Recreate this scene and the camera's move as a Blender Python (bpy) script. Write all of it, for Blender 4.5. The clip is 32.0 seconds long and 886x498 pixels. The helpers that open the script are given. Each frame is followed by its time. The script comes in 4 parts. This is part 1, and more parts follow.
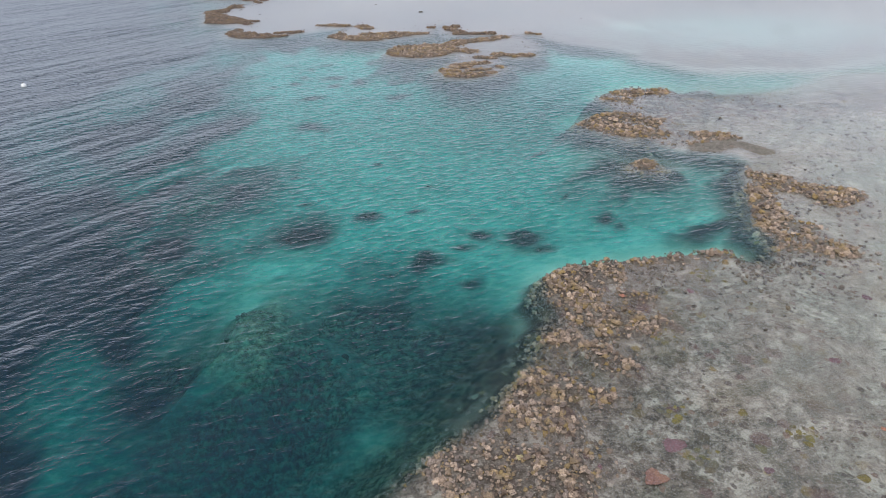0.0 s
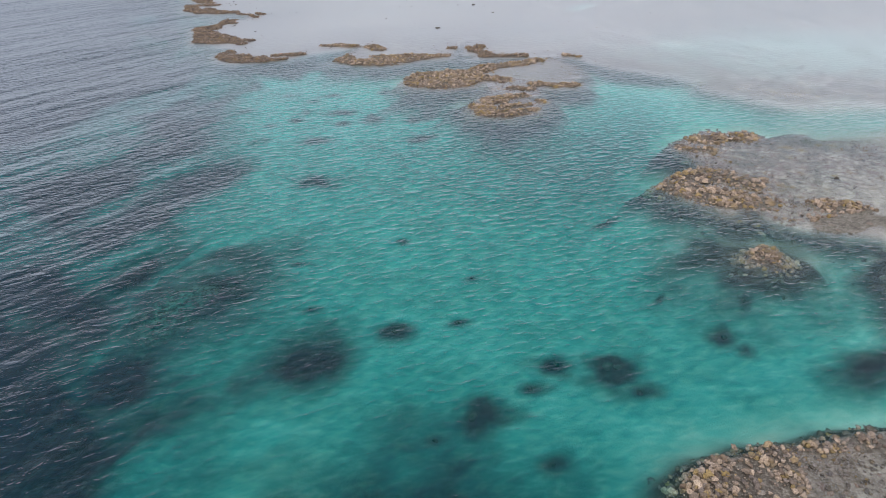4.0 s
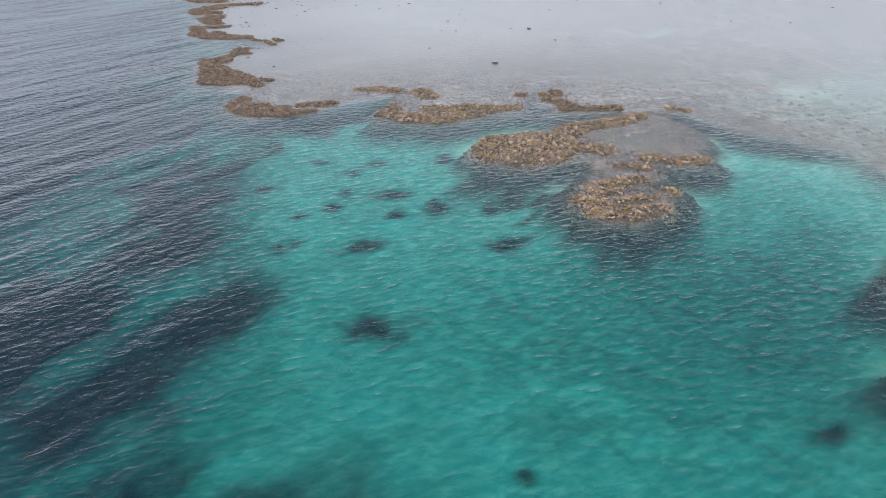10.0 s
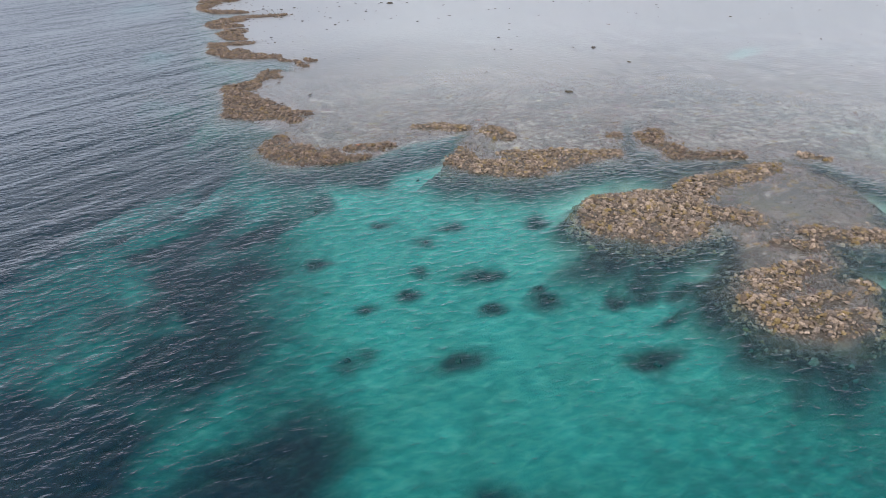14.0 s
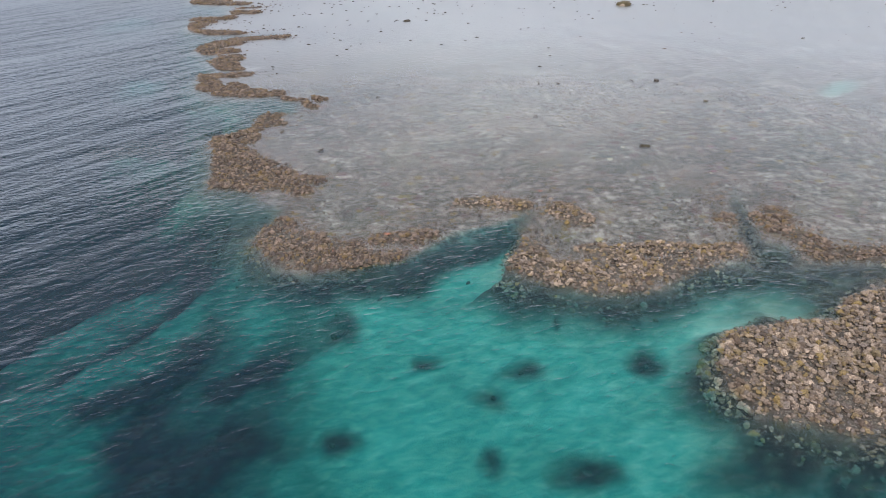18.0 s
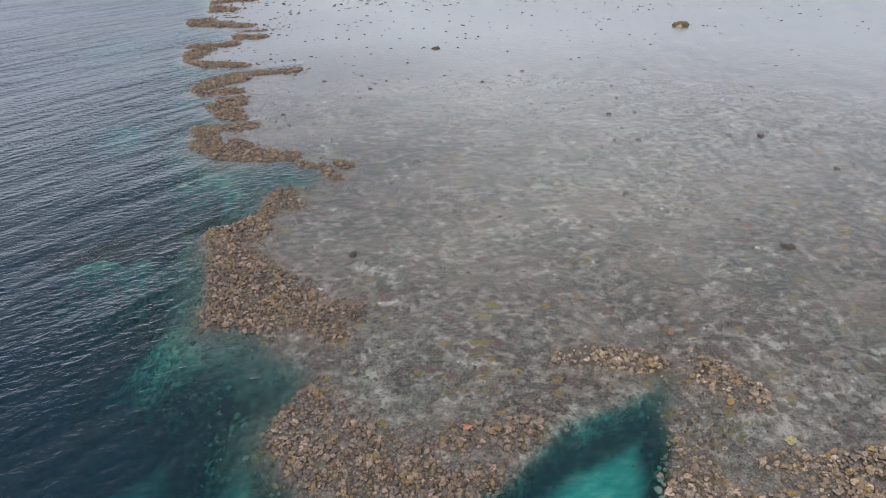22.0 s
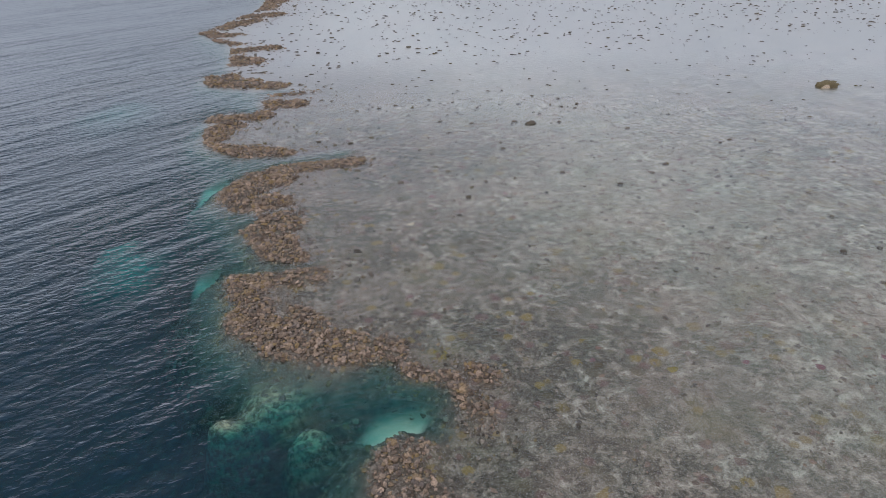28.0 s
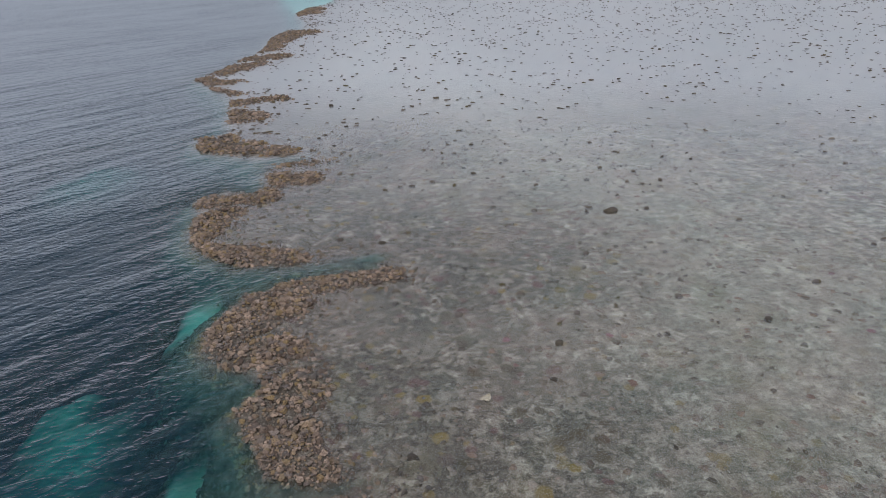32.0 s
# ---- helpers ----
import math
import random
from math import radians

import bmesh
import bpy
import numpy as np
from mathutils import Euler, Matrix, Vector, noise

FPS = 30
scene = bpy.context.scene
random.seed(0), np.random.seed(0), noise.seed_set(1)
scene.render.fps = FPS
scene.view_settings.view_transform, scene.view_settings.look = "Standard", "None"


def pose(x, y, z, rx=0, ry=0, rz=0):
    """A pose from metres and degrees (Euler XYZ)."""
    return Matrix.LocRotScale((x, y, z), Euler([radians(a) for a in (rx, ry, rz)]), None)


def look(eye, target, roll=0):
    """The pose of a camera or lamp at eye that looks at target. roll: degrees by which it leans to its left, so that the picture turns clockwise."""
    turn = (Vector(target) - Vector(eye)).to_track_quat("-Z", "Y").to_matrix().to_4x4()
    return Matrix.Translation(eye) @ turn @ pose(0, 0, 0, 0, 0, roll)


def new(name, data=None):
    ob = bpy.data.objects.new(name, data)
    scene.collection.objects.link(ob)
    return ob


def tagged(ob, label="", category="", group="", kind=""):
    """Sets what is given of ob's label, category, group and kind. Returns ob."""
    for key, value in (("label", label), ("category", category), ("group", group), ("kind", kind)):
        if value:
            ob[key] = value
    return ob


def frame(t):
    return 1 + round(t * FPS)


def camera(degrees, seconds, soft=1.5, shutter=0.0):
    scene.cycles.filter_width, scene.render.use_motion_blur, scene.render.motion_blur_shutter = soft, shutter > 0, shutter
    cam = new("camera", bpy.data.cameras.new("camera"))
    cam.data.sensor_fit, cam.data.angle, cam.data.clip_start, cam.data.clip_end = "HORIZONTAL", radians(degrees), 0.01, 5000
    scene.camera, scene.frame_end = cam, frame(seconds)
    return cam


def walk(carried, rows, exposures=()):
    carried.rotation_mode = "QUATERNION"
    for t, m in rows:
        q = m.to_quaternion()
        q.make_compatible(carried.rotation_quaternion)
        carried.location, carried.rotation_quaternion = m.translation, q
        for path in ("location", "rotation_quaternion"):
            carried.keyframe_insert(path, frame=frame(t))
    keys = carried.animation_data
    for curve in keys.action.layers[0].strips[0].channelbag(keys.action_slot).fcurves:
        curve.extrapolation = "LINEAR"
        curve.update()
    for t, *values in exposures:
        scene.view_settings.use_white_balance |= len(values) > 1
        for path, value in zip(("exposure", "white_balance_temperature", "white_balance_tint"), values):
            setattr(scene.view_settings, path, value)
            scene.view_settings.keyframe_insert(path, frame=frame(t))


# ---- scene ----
cam = camera(66.07, 32.0, soft=0.95)
PATH = [
    (0, (1.608, 3.106, 17.671), (2.087, 4.795, 16.713), -0.72),
    (1, (1.886, 6.359, 17.488), (2.364, 8.049, 16.530), -0.77),
    (2, (2.195, 9.770, 17.394), (2.672, 11.461, 16.438), -0.84),
    (3, (2.483, 13.270, 17.363), (2.961, 14.961, 16.408), -0.93),
    (4, (2.823, 16.800, 17.430), (3.300, 18.490, 16.473), -0.96),
    (5, (3.255, 20.221, 17.703), (3.728, 21.910, 16.741), -0.94),
    (6, (3.583, 23.667, 17.925), (4.052, 25.354, 16.959), -0.90),
    (7, (3.842, 27.144, 18.058), (4.308, 28.830, 17.089), -0.87),
    (8, (3.868, 30.424, 18.107), (4.332, 32.111, 17.137), -0.85),
    (9, (3.431, 33.317, 18.171), (3.891, 35.005, 17.202), -0.84),
    (10, (2.662, 36.091, 18.197), (3.120, 37.780, 17.229), -0.85),
    (11, (1.798, 38.999, 18.132), (2.253, 40.690, 17.166), -0.85),
    (12, (1.062, 42.181, 18.012), (1.514, 43.874, 17.047), -0.82),
    (13, (0.607, 45.569, 17.863), (1.057, 47.263, 16.899), -0.78),
    (14, (0.448, 49.143, 17.782), (0.897, 50.837, 16.818), -0.73),
    (15, (0.475, 52.830, 17.756), (0.922, 54.524, 16.791), -0.70),
    (16, (0.709, 56.491, 17.716), (1.155, 58.185, 16.752), -0.71),
    (17, (0.966, 60.195, 17.729), (1.411, 61.891, 16.766), -0.79),
    (18, (1.198, 63.901, 17.771), (1.642, 65.598, 16.809), -0.90),
    (19, (1.414, 67.672, 17.873), (1.855, 69.370, 16.912), -1.04),
    (20, (1.563, 71.505, 18.008), (2.001, 73.204, 17.048), -1.15),
    (21, (1.539, 75.372, 18.144), (1.975, 77.071, 17.183), -1.21),
    (22, (1.284, 79.267, 18.276), (1.720, 80.966, 17.315), -1.26),
    (23, (0.853, 83.182, 18.408), (1.289, 84.881, 17.445), -1.34),
    (24, (0.268, 87.043, 18.555), (0.701, 88.742, 17.592), -1.45),
    (25, (-0.287, 90.921, 18.600), (0.145, 92.622, 17.641), -1.55),
    (26, (-0.805, 94.835, 18.738), (-0.373, 96.542, 17.791), -1.59),
    (27, (-1.263, 98.754, 18.763), (-0.829, 100.469, 17.831), -1.61),
    (28, (-1.529, 102.797, 18.798), (-1.093, 104.522, 17.883), -1.63),
    (29, (-1.716, 106.864, 18.820), (-1.279, 108.597, 17.922), -1.70),
    (30, (-1.705, 110.982, 18.809), (-1.266, 112.723, 17.929), -1.78),
    (31, (-1.535, 115.019, 18.808), (-1.094, 116.768, 17.945), -1.80),
    (32, (-1.249, 119.044, 18.735), (-0.807, 120.801, 17.888), -1.80),
]
walk(cam, [(t, look(eye, target, roll)) for t, eye, target, roll in PATH],
     exposures=[(0, 0.06), (13, 0.14), (19, 0.1), (23, 0.0), (28, -0.16), (32, -0.26)])

# ---- world, sun, exposure ----
scene.view_settings.exposure = 0.0
world = bpy.data.worlds.new("world")
scene.world = world
world.use_nodes = True
wn, wl = world.node_tree.nodes, world.node_tree.links
wn.clear()
w_out, w_bg = wn.new("ShaderNodeOutputWorld"), wn.new("ShaderNodeBackground")
w_sky, w_mix = wn.new("ShaderNodeTexSky"), wn.new("ShaderNodeMix")
w_co, w_noise, w_ramp = wn.new("ShaderNodeTexCoord"), wn.new("ShaderNodeTexNoise"), wn.new("ShaderNodeMapRange")
w_sky.sky_type = "NISHITA"
w_sky.sun_disc = False
w_sky.sun_elevation, w_sky.sun_rotation = radians(52), radians(215)
w_sky.dust_density = 2.5
w_mix.data_type = "RGBA"
w_mix.inputs[7].default_value = (7.15, 7.7, 9.15, 1)      # pale high cloud
w_noise.inputs["Scale"].default_value, w_noise.inputs["Detail"].default_value = 2.6, 5
w_ramp.inputs["From Min"].default_value, w_ramp.inputs["From Max"].default_value = 0.32, 0.68
w_ramp.inputs["To Min"].default_value, w_ramp.inputs["To Max"].default_value = 0.70, 1.0
wl.new(w_co.outputs["Generated"], w_noise.inputs["Vector"])
wl.new(w_noise.outputs["Fac"], w_ramp.inputs["Value"])
wl.new(w_ramp.outputs["Result"], w_mix.inputs[0])
wl.new(w_sky.outputs["Color"], w_mix.inputs[6])
wl.new(w_mix.outputs[2], w_bg.inputs["Color"])
w_bg.inputs["Strength"].default_value = 0.125
wl.new(w_bg.outputs["Background"], w_out.inputs["Surface"])

sun = new("sun", bpy.data.lights.new("sun", "SUN"))
sun.data.energy, sun.data.angle, sun.data.color = 1.7, radians(12), (1, 0.95, 0.88)
sun.matrix_world = look((0, 0, 0), (0.35, 0.5, -0.78))


# ---- materials ----
class Mat:
    """A node material with a few shorthands."""

    def __init__(self, name):
        self.m = bpy.data.materials.new(name)
        self.m.use_nodes = True
        self.n, self.l = self.m.node_tree.nodes, self.m.node_tree.links
        self.n.clear()
        self.out = self.n.new("ShaderNodeOutputMaterial")
        self.pos = self.n.new("ShaderNodeNewGeometry")

    def put(self, socket, value):
        if isinstance(value, bpy.types.NodeSocket):
            self.l.new(value, socket)
        elif isinstance(value, tuple) and len(value) == 3 and socket.type == "RGBA":
            socket.default_value = (*value, 1)
        else:
            socket.default_value = value

    def node(self, kind, **inputs):
        nd = self.n.new(kind)
        for k, v in inputs.items():
            self.put(nd.inputs[k.replace("_", " ")], v)
        return nd

    def coords(self, scale=(1, 1, 1), turn=0.0):
        mp = self.n.new("ShaderNodeMapping")
        mp.vector_type = "TEXTURE"
        mp.inputs["Rotation"].default_value = (0, 0, radians(turn))
        mp.inputs["Scale"].default_value = scale
        self.l.new(self.pos.outputs["Position"], mp.inputs["Vector"])
        return mp.outputs["Vector"]

    def noise(self, scale, detail=3.0, rough=0.55, vector=None, distort=0.0):
        return self.node("ShaderNodeTexNoise", Vector=vector or self.pos.outputs["Position"], Scale=scale, Detail=detail,
                         Roughness=rough, Distortion=distort).outputs["Fac"]

    def voronoi(self, scale, vector=None):
        return self.node("ShaderNodeTexVoronoi", Vector=vector or self.pos.outputs["Position"], Scale=scale)

    def remap(self, value, a, b, c=0.0, d=1.0):
        nd = self.node("ShaderNodeMapRange", Value=value, From_Min=a, From_Max=b, To_Min=c, To_Max=d)
        return nd.outputs["Result"]

    def math(self, op, a, b=0.0):
        nd = self.n.new("ShaderNodeMath")
        nd.operation = op
        self.put(nd.inputs[0], a)
        self.put(nd.inputs[1], b)
        return nd.outputs[0]

    def mix(self, fac, a, b):
        nd = self.n.new("ShaderNodeMix")
        nd.data_type = "RGBA"
        self.put(nd.inputs[0], fac)
        self.put(nd.inputs[6], a)
        self.put(nd.inputs[7], b)
        return nd.outputs[2]

    def attr(self, name):
        nd = self.n.new("ShaderNodeAttribute")
        nd.attribute_name = name
        return nd.outputs["Fac"]

    def bump(self, height, strength=0.5, distance=0.05):
        return self.node("ShaderNodeBump", Height=height, Strength=strength, Distance=distance).outputs["Normal"]

    def principled(self, color, rough=0.8, normal=None, spec=0.3):
        nd = self.node("ShaderNodeBsdfPrincipled", Base_Color=color, Roughness=rough)
        nd.inputs["Specular IOR Level"].default_value = spec
        if normal is not None:
            self.l.new(normal, nd.inputs["Normal"])
        self.l.new(nd.outputs[0], self.out.inputs["Surface"])
        return self.m


def ground_material():
    m = Mat("reef_ground")
    sand_n = m.noise(0.35, 4)
    sand = m.mix(m.remap(sand_n, 0.35, 0.7), (0.62, 0.60, 0.49), (0.80, 0.78, 0.66))
    # reef flat: grey rubble and turf, dark tufts, pale sand pockets
    coarse, blotch = m.noise(0.42, 4, 0.6), m.noise(1.7, 5, 0.66)
    grain, fine = m.noise(4.6, 6, 0.75), m.noise(13.0, 4, 0.8)
    flat = m.mix(m.remap(grain, 0.36, 0.64), (0.105, 0.091, 0.076), (0.325, 0.29, 0.245))
    thick = m.math("ADD", m.math("MULTIPLY", m.math("SUBTRACT", coarse, 0.5), 0.45), blotch)
    thick = m.math("ADD", thick, m.math("MULTIPLY", m.attr("turf"), 0.062))
    flat = m.mix(m.remap(thick, 0.515, 0.575, 0, 0.95), flat, m.mix(m.remap(grain, 0.4, 0.62), (0.045, 0.041, 0.034), (0.15, 0.132, 0.11)))
    flat = m.mix(m.remap(thick, 0.445, 0.385, 0, 0.9), flat, (0.42, 0.39, 0.33))
    flat = m.mix(m.math("MULTIPLY", m.attr("sandy"), m.remap(grain, 0.34, 0.6, 0.6, 1.0)), flat, (0.55, 0.53, 0.45))
    # round growths of plum, rust, olive and mustard
    for size, turn, few, most in ((0.62, 10, 0.66, 0.8), (0.95, 47, 0.8, 0.85)):
        cell = m.voronoi(1.0, m.coords((size, size, 1), turn))
        tone = m.node("ShaderNodeSeparateColor", Color=cell.outputs["Color"])
        rag = m.math("ADD", cell.outputs["Distance"], m.math("MULTIPLY", m.math("SUBTRACT", grain, 0.5), 0.35))
        here = m.math("MULTIPLY", m.remap(rag, 0.46, 0.34, 0, most), m.remap(tone.outputs["Red"], few, few + 0.03))
        here = m.math("MULTIPLY", here, m.remap(m.attr("sandy"), 0.1, 0.4, 1.0, 0.15))
        shade = m.mix(m.remap(tone.outputs["Green"], 0.3, 0.34), (0.15, 0.09, 0.085), m.mix(m.remap(tone.outputs["Green"], 0.75, 0.8), (0.10, 0.085, 0.06), (0.23, 0.165, 0.055)))
        flat = m.mix(here, flat, shade)
    # mauve and olive casts over several metres
    flat = m.mix(m.remap(m.noise(0.16, 3), 0.48, 0.66, 0, 0.35), flat, (0.285, 0.24, 0.205))
    flat = m.mix(m.remap(m.noise(0.21, 3, vector=m.coords((1, 1, 1), 60)), 0.55, 0.7, 0, 0.4), flat, (0.20, 0.18, 0.11))
    # crust ground darkened for the shade between heads; the dark streaks share the mask
    flat = m.mix(m.math("MULTIPLY", m.attr("rim"), m.remap(grain, 0.35, 0.65, 0.85, 0.45)), flat, (0.085, 0.067, 0.053))
    flat = m.mix(m.remap(fine, 0.38, 0.47, 0.55, 0.0), flat, (0.05, 0.045, 0.036))
    flat = m.mix(m.remap(fine, 0.55, 0.64, 0.0, 0.45), flat, (0.54, 0.50, 0.42))
    lumps = m.voronoi(1.5).outputs["Distance"]
    rock = m.mix(m.remap(lumps, 0.1, 0.6), (0.085, 0.08, 0.066), (0.03, 0.029, 0.027))
    rock = m.mix(m.remap(m.noise(0.8, 4), 0.5, 0.75), rock, (0.085, 0.08, 0.055))
    crust = m.noise(3.2, 6, 0.75)
    rock = m.mix(m.remap(crust, 0.40, 0.52, 0.75, 0.0), rock, (0.025, 0.025, 0.022))
    rock = m.mix(m.remap(crust, 0.55, 0.66, 0.0, 0.4), rock, (0.19, 0.17, 0.135))
    rock = m.mix(m.math("MULTIPLY", m.attr("shoal"), m.remap(crust, 0.42, 0.6, 0.15, 1.0)), rock, (0.52, 0.475, 0.33))
    rock = m.mix(m.math("MULTIPLY", m.attr("apron"), m.remap(m.noise(1.8, 5, 0.7), 0.35, 0.65, 0.2, 0.9)), rock, (0.22, 0.19, 0.16))
    bed = m.mix(m.attr("coral"), sand, rock)
    col = m.mix(m.attr("flat"), bed, flat)
    nrm = m.bump(m.noise(5.0, 6, 0.75), 0.9, 0.12)
    return m.principled(col, 0.9, nrm, 0.15)


def water_material():
    """Clear sea water: tinted and clouded by the depth below it, with a rippled mirror on top."""
    m = Mat("sea_water")
    depth = m.attr("depth")
    open_sea = m.attr("chop")

    # wind waves: short-crested chop, cross ripples and fine wrinkles
    lively = m.attr("ripple")
    chop = m.math("ADD", m.noise(1.0, 2, 0.5, m.coords((1.5, 0.7, 1), 22), 0.6),
                  m.noise(1.0, 2, 0.5, m.coords((2.2, 0.7, 1), 42), 0.5))
    swell = m.noise(1.0, 2, 0.45, m.coords((9.0, 1.9, 1), 37))
    ripple = m.noise(1.0, 3, 0.5, m.coords((0.95, 0.42, 1), 8), 0.5)
    cross = m.noise(1.0, 2, 0.5, m.coords((0.8, 0.36, 1), -18), 0.5)
    gust = m.remap(m.noise(0.09, 3, vector=m.coords((2.6, 1, 1), 33)), 0.35, 0.65, 0.55, 1.15)
    high = m.math("ADD", m.math("MULTIPLY", chop, 0.056), m.math("MULTIPLY", swell, 0.34))
    high = m.math("MULTIPLY", high, open_sea)
    small = m.math("ADD", m.math("MULTIPLY", ripple, 0.13), m.math("MULTIPLY", cross, 0.065))
    small = m.math("MULTIPLY", small, lively)
    height = m.math("MULTIPLY", m.math("ADD", high, small), gust)
    # the ripples' light and dark put into the tint by swinging the depth
    ripple_shade = m.math("ADD", m.math("MULTIPLY", ripple, 0.6), m.math("MULTIPLY", cross, 0.4))
    column = m.math("MULTIPLY", depth, m.remap(ripple_shade, 0.34, 0.66, 0.5, 1.45))

    def fade(k):
        return m.math("POWER", math.exp(-k), column)

    tint = m.node("ShaderNodeCombineColor")
    for ch, k in zip(("Red", "Green", "Blue"), (0.74, 0.112, 0.108)):
        m.l.new(fade(k), tint.inputs[ch])
    clear = m.node("ShaderNodeBsdfTransparent", Color=tint.outputs[0])
    body = m.node("ShaderNodeBsdfDiffuse", Color=(0.0036, 0.026, 0.046))
    cloud = m.math("SUBTRACT", 1.0, fade(0.16))
    nrm = m.bump(height, 1.0, 1.0)
    m.l.new(nrm, body.inputs["Normal"])
    gloss = m.node("ShaderNodeBsdfGlossy", Color=(1, 1, 1), Roughness=0.3, Normal=nrm)
    fres = m.node("ShaderNodeFresnel", IOR=1.333, Normal=nrm)
    mirror = m.math("MINIMUM", m.math("MULTIPLY", m.math("POWER", fres.outputs[0], 1.38), 2.05), 0.41)
    inner = m.node("ShaderNodeMixShader", Fac=cloud)
    m.l.new(clear.outputs[0], inner.inputs[1])
    m.l.new(body.outputs[0], inner.inputs[2])
    top = m.node("ShaderNodeMixShader", Fac=mirror)
    m.l.new(inner.outputs[0], top.inputs[1])
    m.l.new(gloss.outputs[0], top.inputs[2])
    m.l.new(top.outputs[0], m.out.inputs["Surface"])
    return m.m


def coral_material(name, dark, light, accent, per_island=False):
    """Rough coral skeleton, varying from head to head, with a paler worn crown."""
    m = Mat(name)
    info = m.pos.outputs["Random Per Island"] if per_island else m.node("ShaderNodeObjectInfo").outputs["Random"]
    col = m.mix(info, dark, light)
    pick = m.math("FRACT", m.math("MULTIPLY", info, 7.31))
    col = m.mix(m.remap(pick, 0.72, 0.95), col, accent)
    grey = m.math("FRACT", m.math("MULTIPLY", info, 23.7))
    col = m.mix(m.remap(grey, 0.5, 0.9, 0, 0.6), col, (0.17, 0.15, 0.145))
    speck = m.noise(16.0, 5, 0.8)
    col = m.mix(m.remap(speck, 0.38, 0.56, 0.8, 0.0), col, (0.06, 0.047, 0.036))
    col = m.mix(m.remap(m.noise(0.9, 4), 0.54, 0.72, 0, 0.55), col, accent)
    return m.principled(col, 0.85, m.bump(m.noise(14, 3, 0.7), 0.7, 0.05), 0.25)


GROUND, WATER = ground_material(), water_material()
TAN = coral_material("tan_coral", (0.115, 0.08, 0.06), (0.47, 0.345, 0.26), (0.28, 0.19, 0.09))
TAN_RUBBLE = coral_material("tan_rubble", (0.09, 0.063, 0.048), (0.44, 0.32, 0.24), (0.26, 0.18, 0.088), True)
PALE = coral_material("pale_coral", (0.17, 0.12, 0.085), (0.66, 0.50, 0.37), (0.36, 0.25, 0.10))
PALE_RUBBLE = coral_material("pale_rubble", (0.14, 0.10, 0.075), (0.58, 0.44, 0.33), (0.32, 0.225, 0.095), True)
DRAB = coral_material("drab_rubble", (0.06, 0.05, 0.043), (0.36, 0.305, 0.26), (0.23, 0.165, 0.085), True)
CLUMP = coral_material("turf_clumps", (0.11, 0.095, 0.078), (0.36, 0.31, 0.26), (0.27, 0.19, 0.15), True)
ROCK = coral_material("weathered_rock", (0.06, 0.052, 0.044), (0.21, 0.175, 0.145), (0.12, 0.10, 0.05))
ROCK_FAR = coral_material("weathered_rubble", (0.06, 0.052, 0.044), (0.21, 0.175, 0.145), (0.12, 0.10, 0.05), True)
DEEP = coral_material("submerged_coral", (0.085, 0.088, 0.07), (0.2, 0.195, 0.15), (0.12, 0.115, 0.07))
OLIVE = coral_material("olive_boulder", (0.10, 0.078, 0.042), (0.17, 0.135, 0.07), (0.07, 0.055, 0.035))
SLOPE = coral_material("slope_coral", (0.085, 0.08, 0.065), (0.28, 0.25, 0.205), (0.17, 0.14, 0.085), True)
BLEACHED = coral_material("bleached_base", (0.45, 0.36, 0.27), (0.6, 0.5, 0.4), (0.3, 0.22, 0.15))
RED = coral_material("red_plate", (0.50, 0.17, 0.10), (0.62, 0.26, 0.16), (0.55, 0.30, 0.16))
MUSTARD = coral_material("mustard_growth", (0.19, 0.145, 0.05), (0.28, 0.22, 0.065), (0.17, 0.16, 0.08))
MAUVE = coral_material("mauve_growth", (0.18, 0.10, 0.12), (0.30, 0.16, 0.18), (0.22, 0.13, 0.10))
CREAM = coral_material("cream_plate", (0.52, 0.45, 0.33), (0.74, 0.68, 0.54), (0.48, 0.42, 0.20))


def plain(name, color, rough):
    m = Mat(name)
    return m.principled(m.mix(m.noise(30, 3), color, tuple(c * 0.8 for c in color)), rough)


BUOY_WHITE, BUOY_DARK = plain("buoy_plastic", (0.82, 0.82, 0.80), 0.4), plain("buoy_rope", (0.08, 0.08, 0.07), 0.8)


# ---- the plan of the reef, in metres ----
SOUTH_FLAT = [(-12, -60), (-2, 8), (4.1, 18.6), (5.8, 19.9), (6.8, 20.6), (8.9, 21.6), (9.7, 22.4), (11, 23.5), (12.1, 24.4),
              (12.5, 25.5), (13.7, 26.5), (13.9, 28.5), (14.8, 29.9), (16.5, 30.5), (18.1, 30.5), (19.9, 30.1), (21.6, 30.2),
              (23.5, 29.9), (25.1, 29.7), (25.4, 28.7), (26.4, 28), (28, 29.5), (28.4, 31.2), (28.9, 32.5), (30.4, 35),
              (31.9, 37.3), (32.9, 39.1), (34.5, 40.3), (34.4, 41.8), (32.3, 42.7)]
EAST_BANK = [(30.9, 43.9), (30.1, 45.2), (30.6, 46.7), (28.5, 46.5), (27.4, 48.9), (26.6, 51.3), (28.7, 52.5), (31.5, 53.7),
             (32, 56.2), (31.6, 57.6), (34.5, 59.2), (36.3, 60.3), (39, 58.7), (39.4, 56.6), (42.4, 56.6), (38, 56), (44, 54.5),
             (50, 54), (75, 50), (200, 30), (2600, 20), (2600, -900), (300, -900)]
